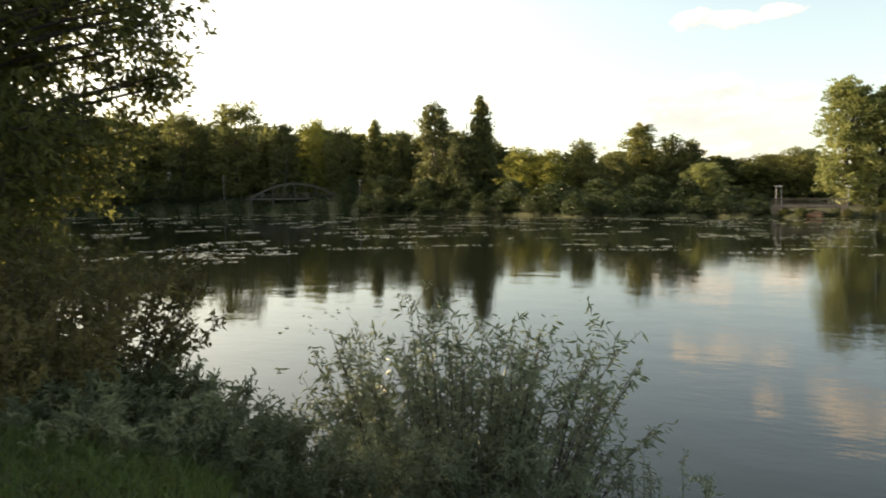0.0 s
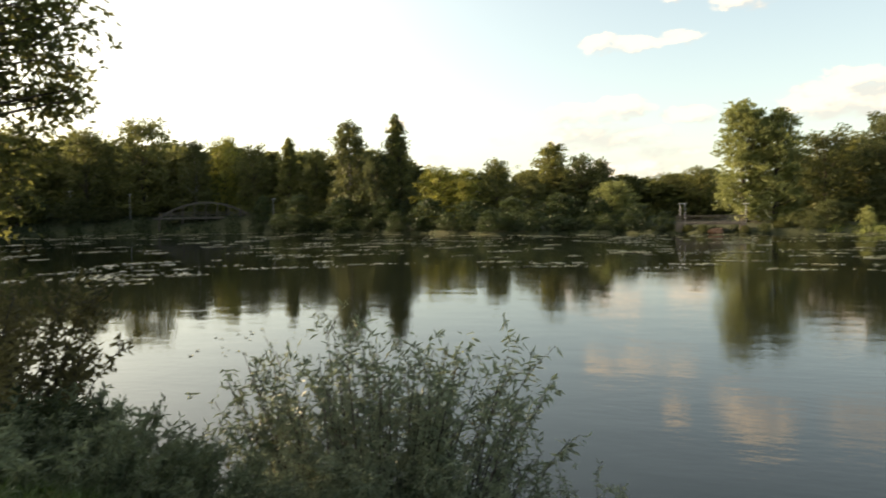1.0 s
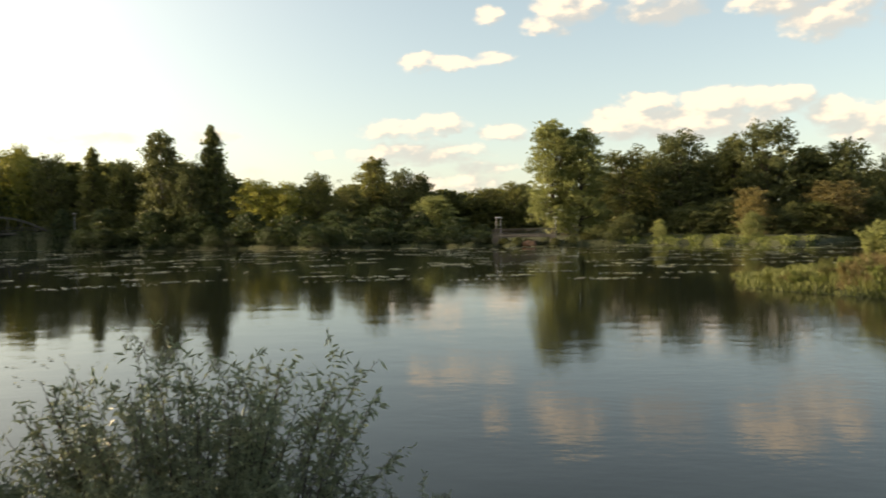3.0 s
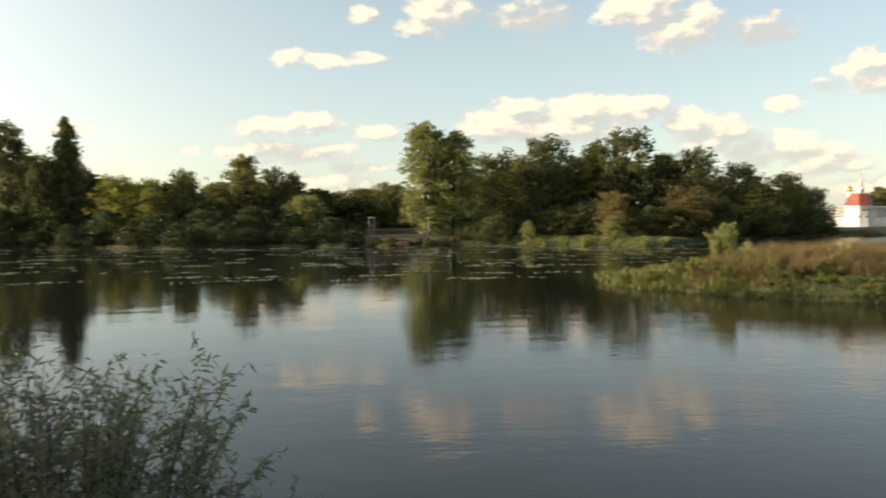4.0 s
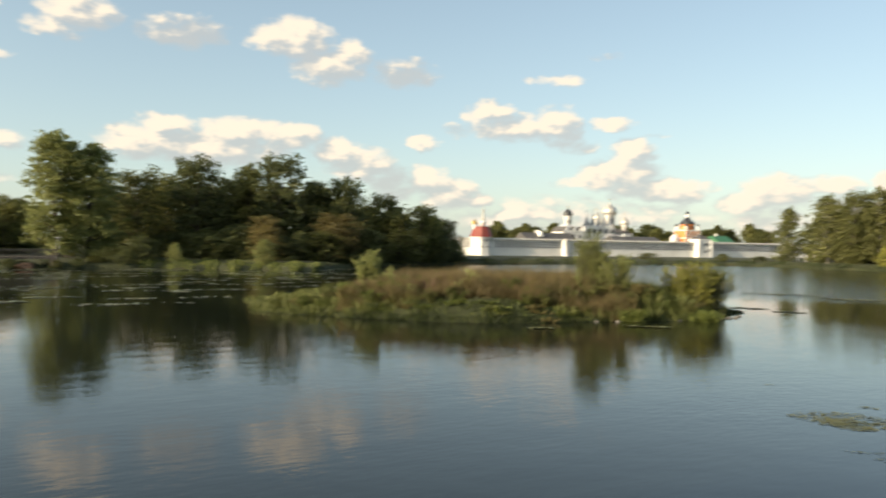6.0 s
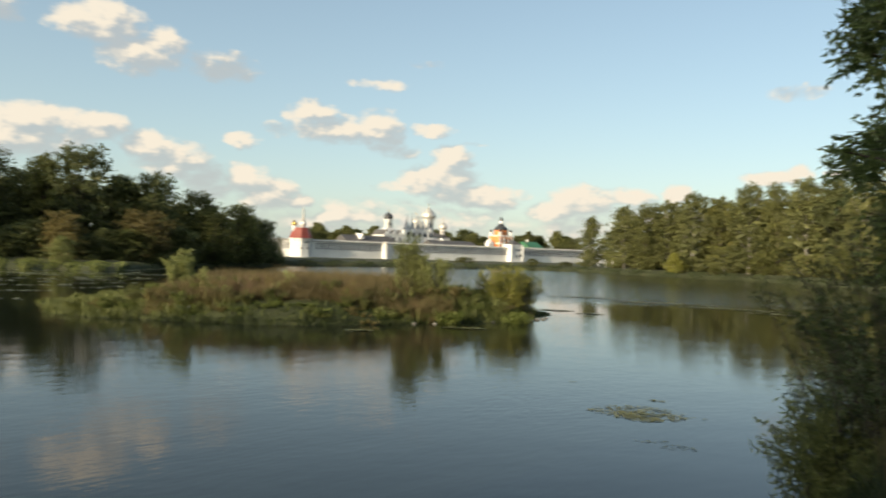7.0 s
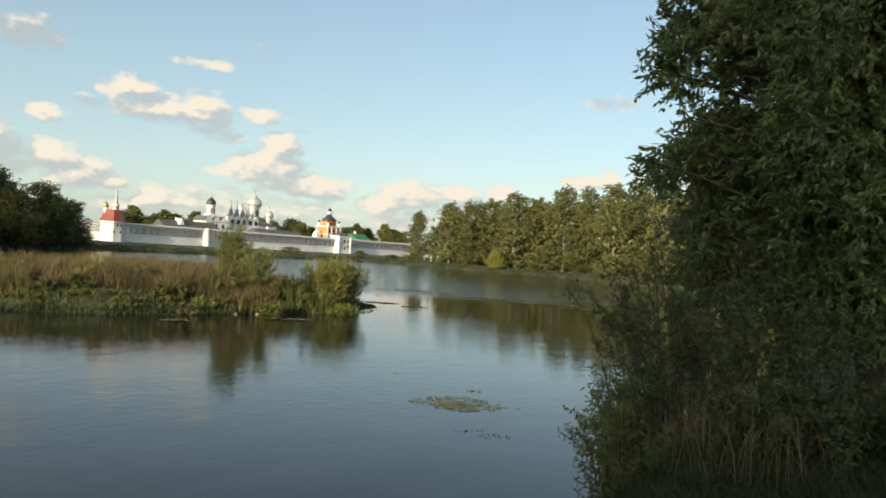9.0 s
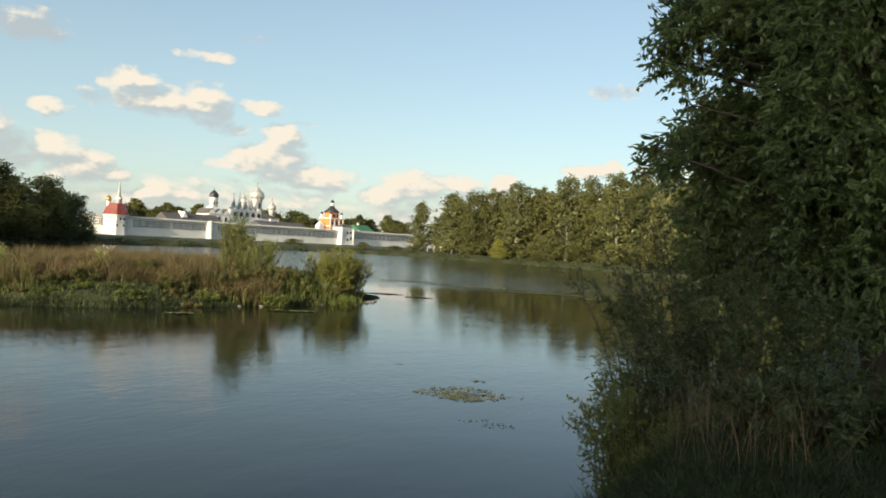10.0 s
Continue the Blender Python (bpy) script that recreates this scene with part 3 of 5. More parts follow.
# ---------------------------------------------------------------- trees
# kind: height shares and crown radii there; limbs, clumps a limb, leaves a clump, clump size, leaf length, droop
CROWNS = {
    "round": (([0.02, 0.12, 0.4, 0.68, 0.88, 1.0], [1.9, 2.6, 2.85, 2.6, 1.95, 1.0]), 38, 7, 21, 0.54, 0.245, 0.1),
    "tall": (([0.02, 0.15, 0.4, 0.7, 0.9, 1.0], [1.6, 2.0, 1.95, 1.5, 0.9, 0.3]), 38, 7, 21, 0.42, 0.22, 0.3),
    "birch": (([0.02, 0.12, 0.42, 0.74, 0.9, 1.0], [1.5, 2.0, 2.1, 1.8, 1.25, 0.5]), 38, 7, 21, 0.44, 0.22, 0.35),
    "spire": (([0.02, 0.15, 0.4, 0.66, 0.86, 1.0], [1.7, 2.0, 1.6, 1.0, 0.5, 0.08]), 44, 6, 27, 0.4, 0.2, 0.4),
    "poplar": (([0.03, 0.18, 0.5, 0.75, 0.92, 1.0], [1.8, 2.15, 1.9, 1.5, 1.0, 0.3]), 44, 8, 28, 0.42, 0.23, -0.6),
    "mass": (([0.0, 0.15, 0.45, 0.75, 0.92, 1.0], [2.6, 3.0, 3.0, 2.4, 1.4, 0.4]), 22, 6, 15, 0.7, 0.55, 0.1),
    "shrub": (([0.0, 0.2, 0.5, 0.75, 0.92, 1.0], [4.0, 4.8, 4.6, 3.6, 2.0, 0.6]), 22, 6, 15, 0.72, 0.47, 0.0),
}


def crown_tree(seed, kind):
    """Unit tree of height 10: trunk with limbs, each limb with its cluster of leaf clumps. Returns trunk and crown meshes."""
    rng = np.random.default_rng(seed)
    H = 10.0
    env, nb, per, nl, cr, big, droop = CROWNS[kind]
    # limb ends: up the stem in a spiral, some reaching further than others
    t = env[0][0] + (0.97 - env[0][0]) * ((np.arange(nb) + rng.random(nb)) / nb) ** 0.9
    R = np.interp(t, *env)
    ang = np.arange(nb) * 2.4 + rng.normal(scale=0.4, size=nb)
    reach = R * (0.62 + 0.36 * rng.random(nb)) * (1 + 0.14 * np.sin(ang * 2 + seed))
    tips = np.stack([reach * np.cos(ang), reach * np.sin(ang), t * H + rng.normal(scale=0.12, size=nb)], 1)
    # clumps round each limb end and back along the limb
    nc = nb * per
    bi = np.repeat(np.arange(nb), per)
    back = rng.random(nc) ** 1.6 * 0.6
    spread = 0.13 * R[bi] + 0.1
    C = tips[bi] * np.stack([1 - back, 1 - back, 1 - 0.06 * back], 1) + rng.normal(size=(nc, 3)) * (spread[:, None] * [1.0, 1.0, 0.9])
    csize = cr * (0.5 + 0.8 * rng.random(nc)) * np.interp(R[bi] / max(env[1]), [0, 0.6], [0.5, 1.0])
    # a thin leader at the top
    m = 12
    lead = np.linspace(0.84, 1.0, m)
    C = np.vstack([C, np.stack([*(rng.normal(scale=0.45, size=(2, m)) * np.interp(lead, *env)), lead * H], 1)])
    csize = np.append(csize, cr * np.linspace(0.7, 0.3 if kind == "spire" else 0.6, m))
    nc += m
    n = nc * nl
    ci = np.repeat(np.arange(nc), nl)
    d = unit(rng.normal(size=(n, 3)))
    rr = rng.random(n) ** 0.5 * np.where(rng.random(n) < 0.16, 1.0 + 0.7 * rng.random(n), 1.0)
    P = C[ci] + d * (csize[ci] * rr)[:, None] * np.array([1.0, 1.0, 0.75])
    ax = d * 0.7 + rng.normal(size=(n, 3)) * 0.6 + np.array([0, 0, -droop])
    ln = big * (0.6 + 0.8 * rng.random(n))
    # broad leaves deep inside, which close the crown
    k = 240
    ti = env[0][0] + (0.9 - env[0][0]) * rng.random(k)
    ri, ai = 0.72 * np.interp(ti, *env) * np.sqrt(rng.random(k)), rng.random(k) * 2 * math.pi
    P = np.vstack([P, np.stack([ri * np.cos(ai), ri * np.sin(ai), ti * H], 1)])
    ax = np.vstack([ax, rng.normal(size=(k, 3))])
    ln = np.append(ln, np.full(k, 2.9 * max(0.24, big * 0.8)))
    V, F = leaves(rng, P, ax, ln, ln * (0.62 if kind != "poplar" else 0.5))
    crown = np_mesh("crown", V, F)
    # trunk and limbs
    paths = []
    top = 0.9 * H
    zz = np.linspace(-0.25, top, 9)
    wob = np.cumsum(rng.normal(scale=0.05, size=(9, 2)), 0)
    wob[0] = 0
    r0 = {"shrub": 0.08, "poplar": 0.22}.get(kind, 0.16)
    trunk = np.column_stack([wob, zz])
    paths.append((trunk, np.linspace(r0, 0.02, 9)))
    for k in range(0, nb, 2):
        z0 = max(0.05, tips[k, 2] * (0.6 if kind != "shrub" else 0.1) + 0.1)
        p0 = np.array([np.interp(z0, zz, trunk[:, 0]), np.interp(z0, zz, trunk[:, 1]), z0])
        s = np.linspace(0, 1, 5)[:, None]
        mid = p0 + (tips[k] - p0) * s + np.array([0, 0, -0.3]) * np.sin(s * math.pi) * (1 if droop < 0 else -0.4)
        paths.append((mid, np.linspace(r0 * 0.32, 0.012, 5)))
    tv, tf = tubes(paths, 5)
    return np_mesh("trunk", tv, tf, True), crown


PROTO = {}


def tree(kind, seed, leaf, bark, name, az, d, top, width, label, category="tree", group="", base=None, lean=0.0):
    """A tree or shrub: its top at height top over the water, its crown width metres wide."""
    key = (kind, seed, leaf.name)
    p = base if base is not None else stand(az, d)
    full = {"round": 5.6, "tall": 3.9, "birch": 3.9, "spire": 3.7, "poplar": 4.3, "mass": 6.4, "shrub": 9.6}[kind]
    hgt = max(0.4, top - p.z)
    s = (width / full, width / full, hgt / 10.2)
    if key not in PROTO:
        PROTO[key] = crown_tree(seed, kind)
        PROTO[key][0].materials.append(bark)
        PROTO[key][1].materials.append(leaf)
    tr, cr = PROTO[key]
    spin = (az * 37.0 + d * 11.0) % 360
    ob = thing(name, p, spin, label, category, group)
    ob.rotation_euler.x = radians(lean)
    ob.scale = s
    a, b = new("trunk", tr), new("crown", cr)
    a.parent = b.parent = ob
    return ob


# azimuth, distance, top, width, kind, seed, leaf
def wood(rows, group, label):
    for az, d, top, w, kind, seed, leaf in rows:
        bark = M_BIRCHBARK if leaf is M_LEAF_BIRCH else M_BARK
        name = {"shrub": "bush"}.get(kind, "tree")
        tree(kind, seed, leaf, bark, name, az, d, top, w, label[leaf.name] if kind != "shrub" else label["bush"], "bush" if kind == "shrub" else "tree", group)


WORDS = {
    "maple_leaves": "dense dark green broadleaved tree at the wood's edge",
    "grove_leaves": "dense dark green broadleaved tree at the wood's edge",
    "wood_leaves": "full-crowned green park tree on the far bank",
    "birch_leaves": "slender birch with thin olive green crown",
    "poplar_leaves": "tall pale green poplar with upswept branches",
    "yellow_lit_leaves": "tree with yellow sunlight put into its leaf colour",
    "willow_leaves": "grey-green willow standing by the water",
    "rusty_leaves": "small tree with rusty brown leaves",
    "bush": "bushy shrub growing low along the bank",
}
D, W_, B, P_, Y, RU = M_LEAF_GROVE, M_LEAF_WOOD, M_LEAF_BIRCH, M_LEAF_POPLAR, M_LEAF_YELLOW, M_LEAF_RUST
wood([
    (46.5, 196, 24.5, 13, "round", 1, W_), (42.3, 200, 25.0, 14, "round", 2, W_), (38.6, 196, 27.0, 17, "round", 1, W_), (35.2, 190, 21.5, 9, "tall", 3, B),
    (33.2, 192, 22.8, 9, "round", 2, Y), (31.2, 185, 20.2, 9, "round", 1, W_), (28.7, 178, 21.2, 8, "spire", 4, W_), (26.8, 176, 18.5, 8, "round", 2, W_),
    (24.3, 163, 23.4, 10, "tall", 3, B), (20.9, 160, 24.4, 9.5, "spire", 5, W_), (22.4, 158, 17.0, 8, "round", 2, D),
], "trees of the far wood", WORDS)
wood([
    (17.8, 152, 13.0, 10, "round", 1, Y), (16.0, 150, 12.4, 9, "round", 2, Y), (13.5, 152, 14.3, 7.5, "round", 6, W_), (11.2, 148, 11.5, 8, "round", 1, W_),
    (9.4, 158, 18.0, 9.5, "tall", 7, W_), (7.3, 155, 15.0, 7.5, "round", 6, D), (5.9, 153, 14.0, 7, "tall", 3, D), (3.7, 158, 10.6, 6, "spire", 4, W_),
    (5.0, 146, 9.2, 10, "round", 1, P_), (1.6, 165, 11.2, 12, "round", 2, W_), (-1.0, 165, 12.4, 10, "round", 6, W_),
], "trees of the far wood", WORDS)
wood([
    (-3.9, 142, 22.4, 11, "poplar", 8, P_), (-5.9, 144, 20.6, 12.5, "poplar", 9, P_), (-8.9, 152, 17.4, 12, "round", 1, W_), (-12.8, 154, 20.8, 13.5, "round", 6, D),
    (-10.8, 160, 17.5, 10, "round", 2, W_), (-16.4, 156, 20.2, 9, "tall", 7, W_), (-18.6, 154, 21.8, 14, "round", 1, D), (-15.4, 162, 18.0, 11, "round", 6, D),
    (-21.4, 160, 17.2, 10, "round", 2, W_), (-23.3, 158, 18.0, 11.5, "round", 6, D), (-26.2, 164, 15.2, 10, "round", 1, W_), (-29.0, 170, 13.4, 11, "round", 2, W_),
    (-30.9, 176, 10.2, 7, "round", 6, D),
], "trees of the dark grove", WORDS)
wood([
    (-9.1, 137, 5.2, 6.5, "shrub", 10, D), (-11.4, 135.5, 4.1, 3.4, "shrub", 11, P_), (-17.6, 140, 9.2, 7, "round", 2, RU), (-17.5, 132, 5.0, 4.4, "shrub", 10, P_),
    (-22.7, 148, 10.2, 11, "round", 1, RU), (-27.2, 160, 11.0, 11, "round", 6, W_), (-30.2, 172, 8.0, 9, "shrub", 11, D), (-7.1, 136, 3.2, 4, "shrub", 10, D),
    (-25.0, 152, 7.5, 9, "shrub", 10, D), (-20.2, 146, 6.5, 8, "shrub", 11, D), (-13.5, 144, 6.0, 9, "shrub", 10, D), (-31.7, 190, 4.6, 5, "shrub", 11, W_),
], "shrubs along the far bank", WORDS)
# these shrubs carry the shade at the wood's foot in their leaf colour
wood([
    (21.5, 155, 7.0, 10, "shrub", 10, M_LEAF_SHADE_TONE), (18.5, 144, 6.5, 9, "shrub", 11, M_LEAF_SHADE_TONE), (15.3, 141, 6.0, 9, "shrub", 10, M_LEAF_SHADE_TONE), (12.3, 140, 6.5, 9, "shrub", 11, M_LEAF_SHADE_TONE),
    (9.0, 141, 7.0, 9, "shrub", 10, M_LEAF_SHADE_TONE), (6.2, 140, 6.0, 8, "shrub", 11, M_LEAF_SHADE_TONE), (3.4, 138, 5.0, 7, "shrub", 10, M_LEAF_SHADE_TONE), (25.0, 158, 7.0, 9, "shrub", 11, M_LEAF_SHADE_TONE),
    (28.0, 166, 8.0, 8, "shrub", 10, M_LEAF_SHADE_TONE), (30.6, 174, 8.0, 6, "shrub", 11, M_LEAF_SHADE_TONE), (45.5, 198, 9.0, 12, "shrub", 10, M_LEAF_SHADE_TONE), (1.4, 142, 3.6, 5, "shrub", 11, M_LEAF_SHADE_TONE),
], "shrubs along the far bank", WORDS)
wood([
    (-57.2, 226, 19.5, 10, "birch", 3, B), (-58.8, 222, 20.0, 10, "round", 1, W_), (-60.2, 224, 21.4, 10, "birch", 7, B), (-62.0, 218, 23.0, 10, "birch", 3, B),
    (-63.7, 218, 22.2, 10, "birch", 7, W_), (-65.6, 214, 25.2, 10, "birch", 3, B), (-67.4, 212, 25.0, 10, "round", 2, W_), (-69.2, 206, 26.0, 11, "birch", 7, B),
    (-71.0, 204, 26.4, 11, "birch", 3, D), (-72.8, 198, 27.0, 11, "round", 1, B), (-75.0, 190, 27.2, 12, "birch", 7, B), (-78.0, 180, 27.0, 13, "round", 2, B),
    (-82.0, 172, 26.0, 14, "round", 1, B),
], "birch grove on the grassy bank", WORDS)
wood([
    (-54.85, 250, 17.4, 8.6, "tall", 3, B), (-53.6, 330, 12.2, 13, "round", 1, W_), (-60.7, 211, 6.2, 6, "shrub", 11, Y), (-56.2, 262, 13.5, 8, "round", 2, W_),
    (-61.0, 232, 19.0, 12, "round", 6, W_), (-65.0, 226, 21.0, 12, "round", 1, W_), (-70.0, 216, 22.0, 13, "round", 6, W_),
    (-45.6, 232, 3.0, 8, "shrub", 10, W_), (-50.6, 236, 3.2, 5, "shrub", 11, W_), (-53.0, 240, 2.6, 6, "shrub", 10, W_), (-54.6, 236, 3.4, 4, "shrub", 11, D),
    (-63.5, 208, 3.2, 5, "shrub", 10, W_),
], "trees and shrubs by the monastery", WORDS)
# treetops behind the monastery
wood([(-34.0 - 0.68 * i, 352 + 8 * (i % 3), 12.6 + 1.9 * math.sin(i * 1.9) + 0.9 * (i % 2), 9 + 2.5 * (i % 3), "mass", (14, 15, 16)[i % 3], (W_, W_, D)[i % 3]) for i in range(29) if i not in (20, 21, 26)], "treetops behind the monastery", WORDS)


def backing(az0, az1, step, back, tops, group, leafs, widths=13.0):
    """A row of trees some way back from the water that closes the wood."""
    rng = np.random.default_rng(int(abs(az0) * 10 + 3))
    az, i = az0, 0
    rows = []
    while az < az1:
        d = float(far_shore(az)) + back + 5 * rng.random()
        top = float(np.interp(az, *tops)) * (0.92 + 0.1 * rng.random())
        rows.append((az, d, top, widths * (0.9 + 0.3 * rng.random()), "mass", (14, 15, 16)[i % 3], leafs[i % len(leafs)]))
        az += step * (0.8 + 0.4 * rng.random())
        i += 1
    wood(rows, group, WORDS)


backing(21, 53, 2.3, 28, ([20, 26, 30, 36, 44, 52], [17, 18.5, 19.5, 22, 24, 25]), "trees of the far wood", (W_, W_, D), 15)
backing(22, 55, 2.6, 42, ([20, 26, 30, 36, 44, 52], [18, 19.5, 20.5, 23, 25, 26]), "trees of the far wood", (D, W_), 16)
# row out of view to the left, added to shade the far shore
backing(52, 66, 2.0, 5, ([52, 66], [24, 22]), "trees of the far wood", (W_, D), 14)
backing(2, 21, 2.5, 30, ([2, 8, 12, 20], [9.5, 13, 12, 13.5]), "trees of the far wood", (W_, D), 13)
backing(-1.5, 3, 2.2, 44, ([-2, 3], [12, 11]), "trees of the far wood", (D, W_), 14)
backing(-29.5, -7, 2.2, 34, ([-32, -28, -20, -12, -6], [10, 13, 16.5, 16.5, 14]), "trees of the dark grove", (D, D, W_), 13)
backing(-86, -57.5, 2.0, 28, ([-86, -70, -62, -57], [25, 23, 19, 16]), "birch grove on the grassy bank", (B, W_, B), 14)
# undergrowth at the water's edge and at the foot of the woods
def fringe(az0, az1, step, back, top, width, leafs, seed):
    rng = np.random.default_rng(seed)
    rows, az, i = [], az0, 0
    while az < az1:
        rows.append((az, float(far_shore(az)) + back, top * (0.75 + 0.5 * rng.random()), width * (0.8 + 0.4 * rng.random()), "shrub", (10, 11)[i % 2], leafs[i % len(leafs)]))
        az += step * (0.75 + 0.5 * rng.random())
        i += 1
    wood(rows, "shrubs along the far bank", WORDS)


# waterside shade is put into this fringe's leaf colour
fringe(1.8, 31, 1.7, 2.4, 3.4, 6.5, (M_LEAF_SHADE_TONE,), 3)
fringe(-8.2, -5, 1.6, 3.0, 2.4, 3.6, (D, W_), 4)
fringe(-1.2, 1.6, 1.1, 0.9, 1.5, 2.4, (D, W_), 6)
fringe(-5.2, -3.0, 1.1, 0.9, 1.5, 2.4, (D, W_), 7)
fringe(-31.5, -22, 2.2, 3.0, 2.6, 5.5, (D, W_), 5)
wood([(a, float(far_shore(a)) + 9, 6.2 + (i % 3), 10, "shrub", (10, 11)[i % 2], (D, W_, D)[i % 3]) for i, a in enumerate((49, 46, 43, 40.8, 27, 23.5))], "shrubs along the far bank", WORDS)
wood([(a, float(far_shore(a)) + 17, 5.6 + (i % 3), 10, "shrub", (10, 11)[i % 2], (D, W_, D)[i % 3]) for i, a in enumerate((-10.5, -13.5, -16, -19, -21.5, -24, -26.5, -28.5, -30.2))], "shrubs along the far bank", WORDS)
wood([(a, float(far_shore(a)) + 12, 5.6 + (i % 3), 9, "shrub", (10, 11)[i % 2], (B, W_)[i % 2]) for i, a in enumerate((-58.5, -61.5, -64, -66.5, -69, -71.5, -74))], "shrubs along the far bank", WORDS)


# ---------------------------------------------------------------- plants on the near bank
def stem_plant(seed, stems, hgt, spread_x, spread_y, leaf_len, leaf_w, per_twig, twigs, droop=0.45, arch=0.5, up=0.0, gather=0.7):
    """A many-stemmed shrub with its leaves set along side twigs. Returns the stem mesh and the leaf mesh."""
    rng = np.random.default_rng(seed)
    paths, LB, LA = [], [], []
    s = np.linspace(0, 1, 7)
    for _ in range(stems):
        a, q = rng.random() * 2 * math.pi, math.sqrt(rng.random())
        out = np.array([math.cos(a) * spread_x * q, math.sin(a) * spread_y * q, 0])
        root = out * gather + np.array([*rng.normal(scale=0.11 * gather, size=2), -0.15])
        h = hgt * (0.62 + 0.38 * rng.random()) * (1 - 0.2 * q * q)
        lean = out * (1.1 - gather) + np.array([*rng.normal(scale=0.12, size=2), 0])
        pts = root + lean * (s ** 1.6)[:, None] + np.array([0, 0, h]) * (s - arch * 0.22 * s ** 3)[:, None]
        paths.append((pts, np.linspace(0.014, 0.003, 7) * hgt / 2.5))
        m = twigs * 2
        t = 0.35 + 0.65 * rng.random(m)
        b = np.stack([np.interp(t, s, pts[:, c]) for c in range(3)], 1)
        LB.append(b)
        LA.append(rng.normal(size=(m, 3)) * [0.8, 0.8, 0.35] + np.array([0, 0, 0.15 - droop]))
        for _ in range(twigs):
            k = 0.06 + 0.94 * rng.random()
            p0 = np.array([np.interp(k, s, pts[:, c]) for c in range(3)])
            ta = rng.random() * 2 * math.pi
            d = np.array([math.cos(ta), math.sin(ta), 0.75 + up + 0.5 * rng.random()])
            d += out * 0.25
            d /= np.linalg.norm(d)
            ln = hgt * (0.07 + 0.11 * rng.random())
            tp = p0 + d * (np.linspace(0, 1, 4) * ln)[:, None] + np.array([0, 0, -0.12 * ln]) * (np.linspace(0, 1, 4) ** 2)[:, None]
            if len(LB) % 3 == 0:
                paths.append((tp[[0, 1, 3]], np.array([0.005, 0.004, 0.002]) * hgt / 2.5))
            m = per_twig
            t = rng.random(m)
            b = p0 + d * (t * ln)[:, None] + np.array([0, 0, -0.12 * ln]) * (t ** 2)[:, None]
            side = rng.normal(size=(m, 3))
            LB.append(b)
            LA.append(d * 0.5 + side * 0.62 + np.array([0, 0, -droop]))
    sv, sf = tubes(paths, 3)
    B, A = np.concatenate(LB), np.concatenate(LA)
    n = len(B)
    ln = leaf_len * (0.6 + 0.7 * rng.random(n))
    V, F = leaves(rng, B, A, ln, leaf_w * (0.7 + 0.6 * rng.random(n)))
    return np_mesh("branchwork", sv, sf, True), np_mesh("foliage", V, F)


def shrub(name, seed, p, turn, leaf, bark, label, category="bush", group="", **kw):
    st, fo = stem_plant(seed, **kw)
    ob = thing(name, p, turn, label, category, group)
    link("branchwork", st, bark, ob)
    link("foliage", fo, leaf, ob)
    return ob


def near_tree(name, seed, p, hgt, crown0, radius, leaf, label, sprays, spray_r, twigs, per_twig, leaf_len, leaf_w, trunk_r=0.2, inner=0, boughs=()):
    """A tree close by: trunk, limbs, and sprays of twigs that carry single leaves."""
    rng = np.random.default_rng(seed)
    ob = thing(name, p, 0, label, "tree")
    paths = []
    zz = np.linspace(-0.3, hgt * 0.92, 10)
    trunk = np.column_stack([np.cumsum(rng.normal(scale=0.07, size=(10, 2)), 0), zz])
    trunk[0, :2] = 0
    paths.append((trunk, np.linspace(trunk_r, 0.03, 10)))
    t = rng.random(sprays) ** 1.35
    z = crown0 + (hgt - crown0) * t
    R = radius * np.interp(t, [0, 0.12, 0.38, 0.52, 0.8, 1.0], [0.75, 0.92, 1.03, 0.92, 0.7, 0.15])
    a = rng.random(sprays) * 2 * math.pi
    rr = R * (0.3 + 0.7 * rng.random(sprays) ** 0.5) * (1 + 0.14 * np.sin(a * 4 + z) + 0.1 * np.sin(z * 3.1))
    rr = np.minimum(rr, R * 1.02)
    C = np.stack([rr * np.cos(a), rr * np.sin(a), z], 1)
    core = sprays
    # long boughs that reach out of the crown: height, direction in degrees, reach
    for bz, ba, reach in boughs:
        m = 20
        q = np.sort(rng.random(m))
        br = radius * 0.55 + (reach - radius * 0.55) * q
        bang = radians(ba) + rng.normal(scale=0.10, size=m)
        bzz = bz + 0.25 * np.sin(q * math.pi) - 0.35 * q ** 2 + rng.normal(scale=0.16, size=m)
        C = np.vstack([C, np.stack([br * np.cos(bang), br * np.sin(bang), bzz], 1)])
        a, rr, z = np.append(a, bang), np.append(rr, br), np.append(z, bzz)
    sprays = len(C)
    LB, LA = [], []
    for k in range(sprays):
        z0 = max(0.6, C[k, 2] - 0.35 * rr[k] - 0.4)
        p0 = np.array([np.interp(z0, zz, trunk[:, 0]), np.interp(z0, zz, trunk[:, 1]), z0])
        s = np.linspace(0, 1, 5)[:, None]
        if k % 3 == 0:
            paths.append((p0 + (C[k] - p0) * s + np.array([0, 0, 0.25]) * np.sin(s * math.pi), np.linspace(trunk_r * 0.28, 0.01, 5)))
        fine = 0.62 if k >= core else 1.0
        outd = np.array([math.cos(a[k]), math.sin(a[k]), -0.05])
        m = twigs
        d = unit(outd * 0.9 + rng.normal(size=(m, 3)) * 0.75)
        ln = fine * spray_r * (0.55 + 0.75 * rng.random(m))
        q0 = C[k] - outd * spray_r * 0.5 + rng.normal(scale=fine * spray_r * 0.28, size=(m, 3))
        tt = rng.random((m, per_twig))
        b = q0[:, None] + d[:, None] * (ln[:, None] * tt)[..., None] - np.array([0, 0, 0.22]) * (ln[:, None] * tt ** 2)[..., None]
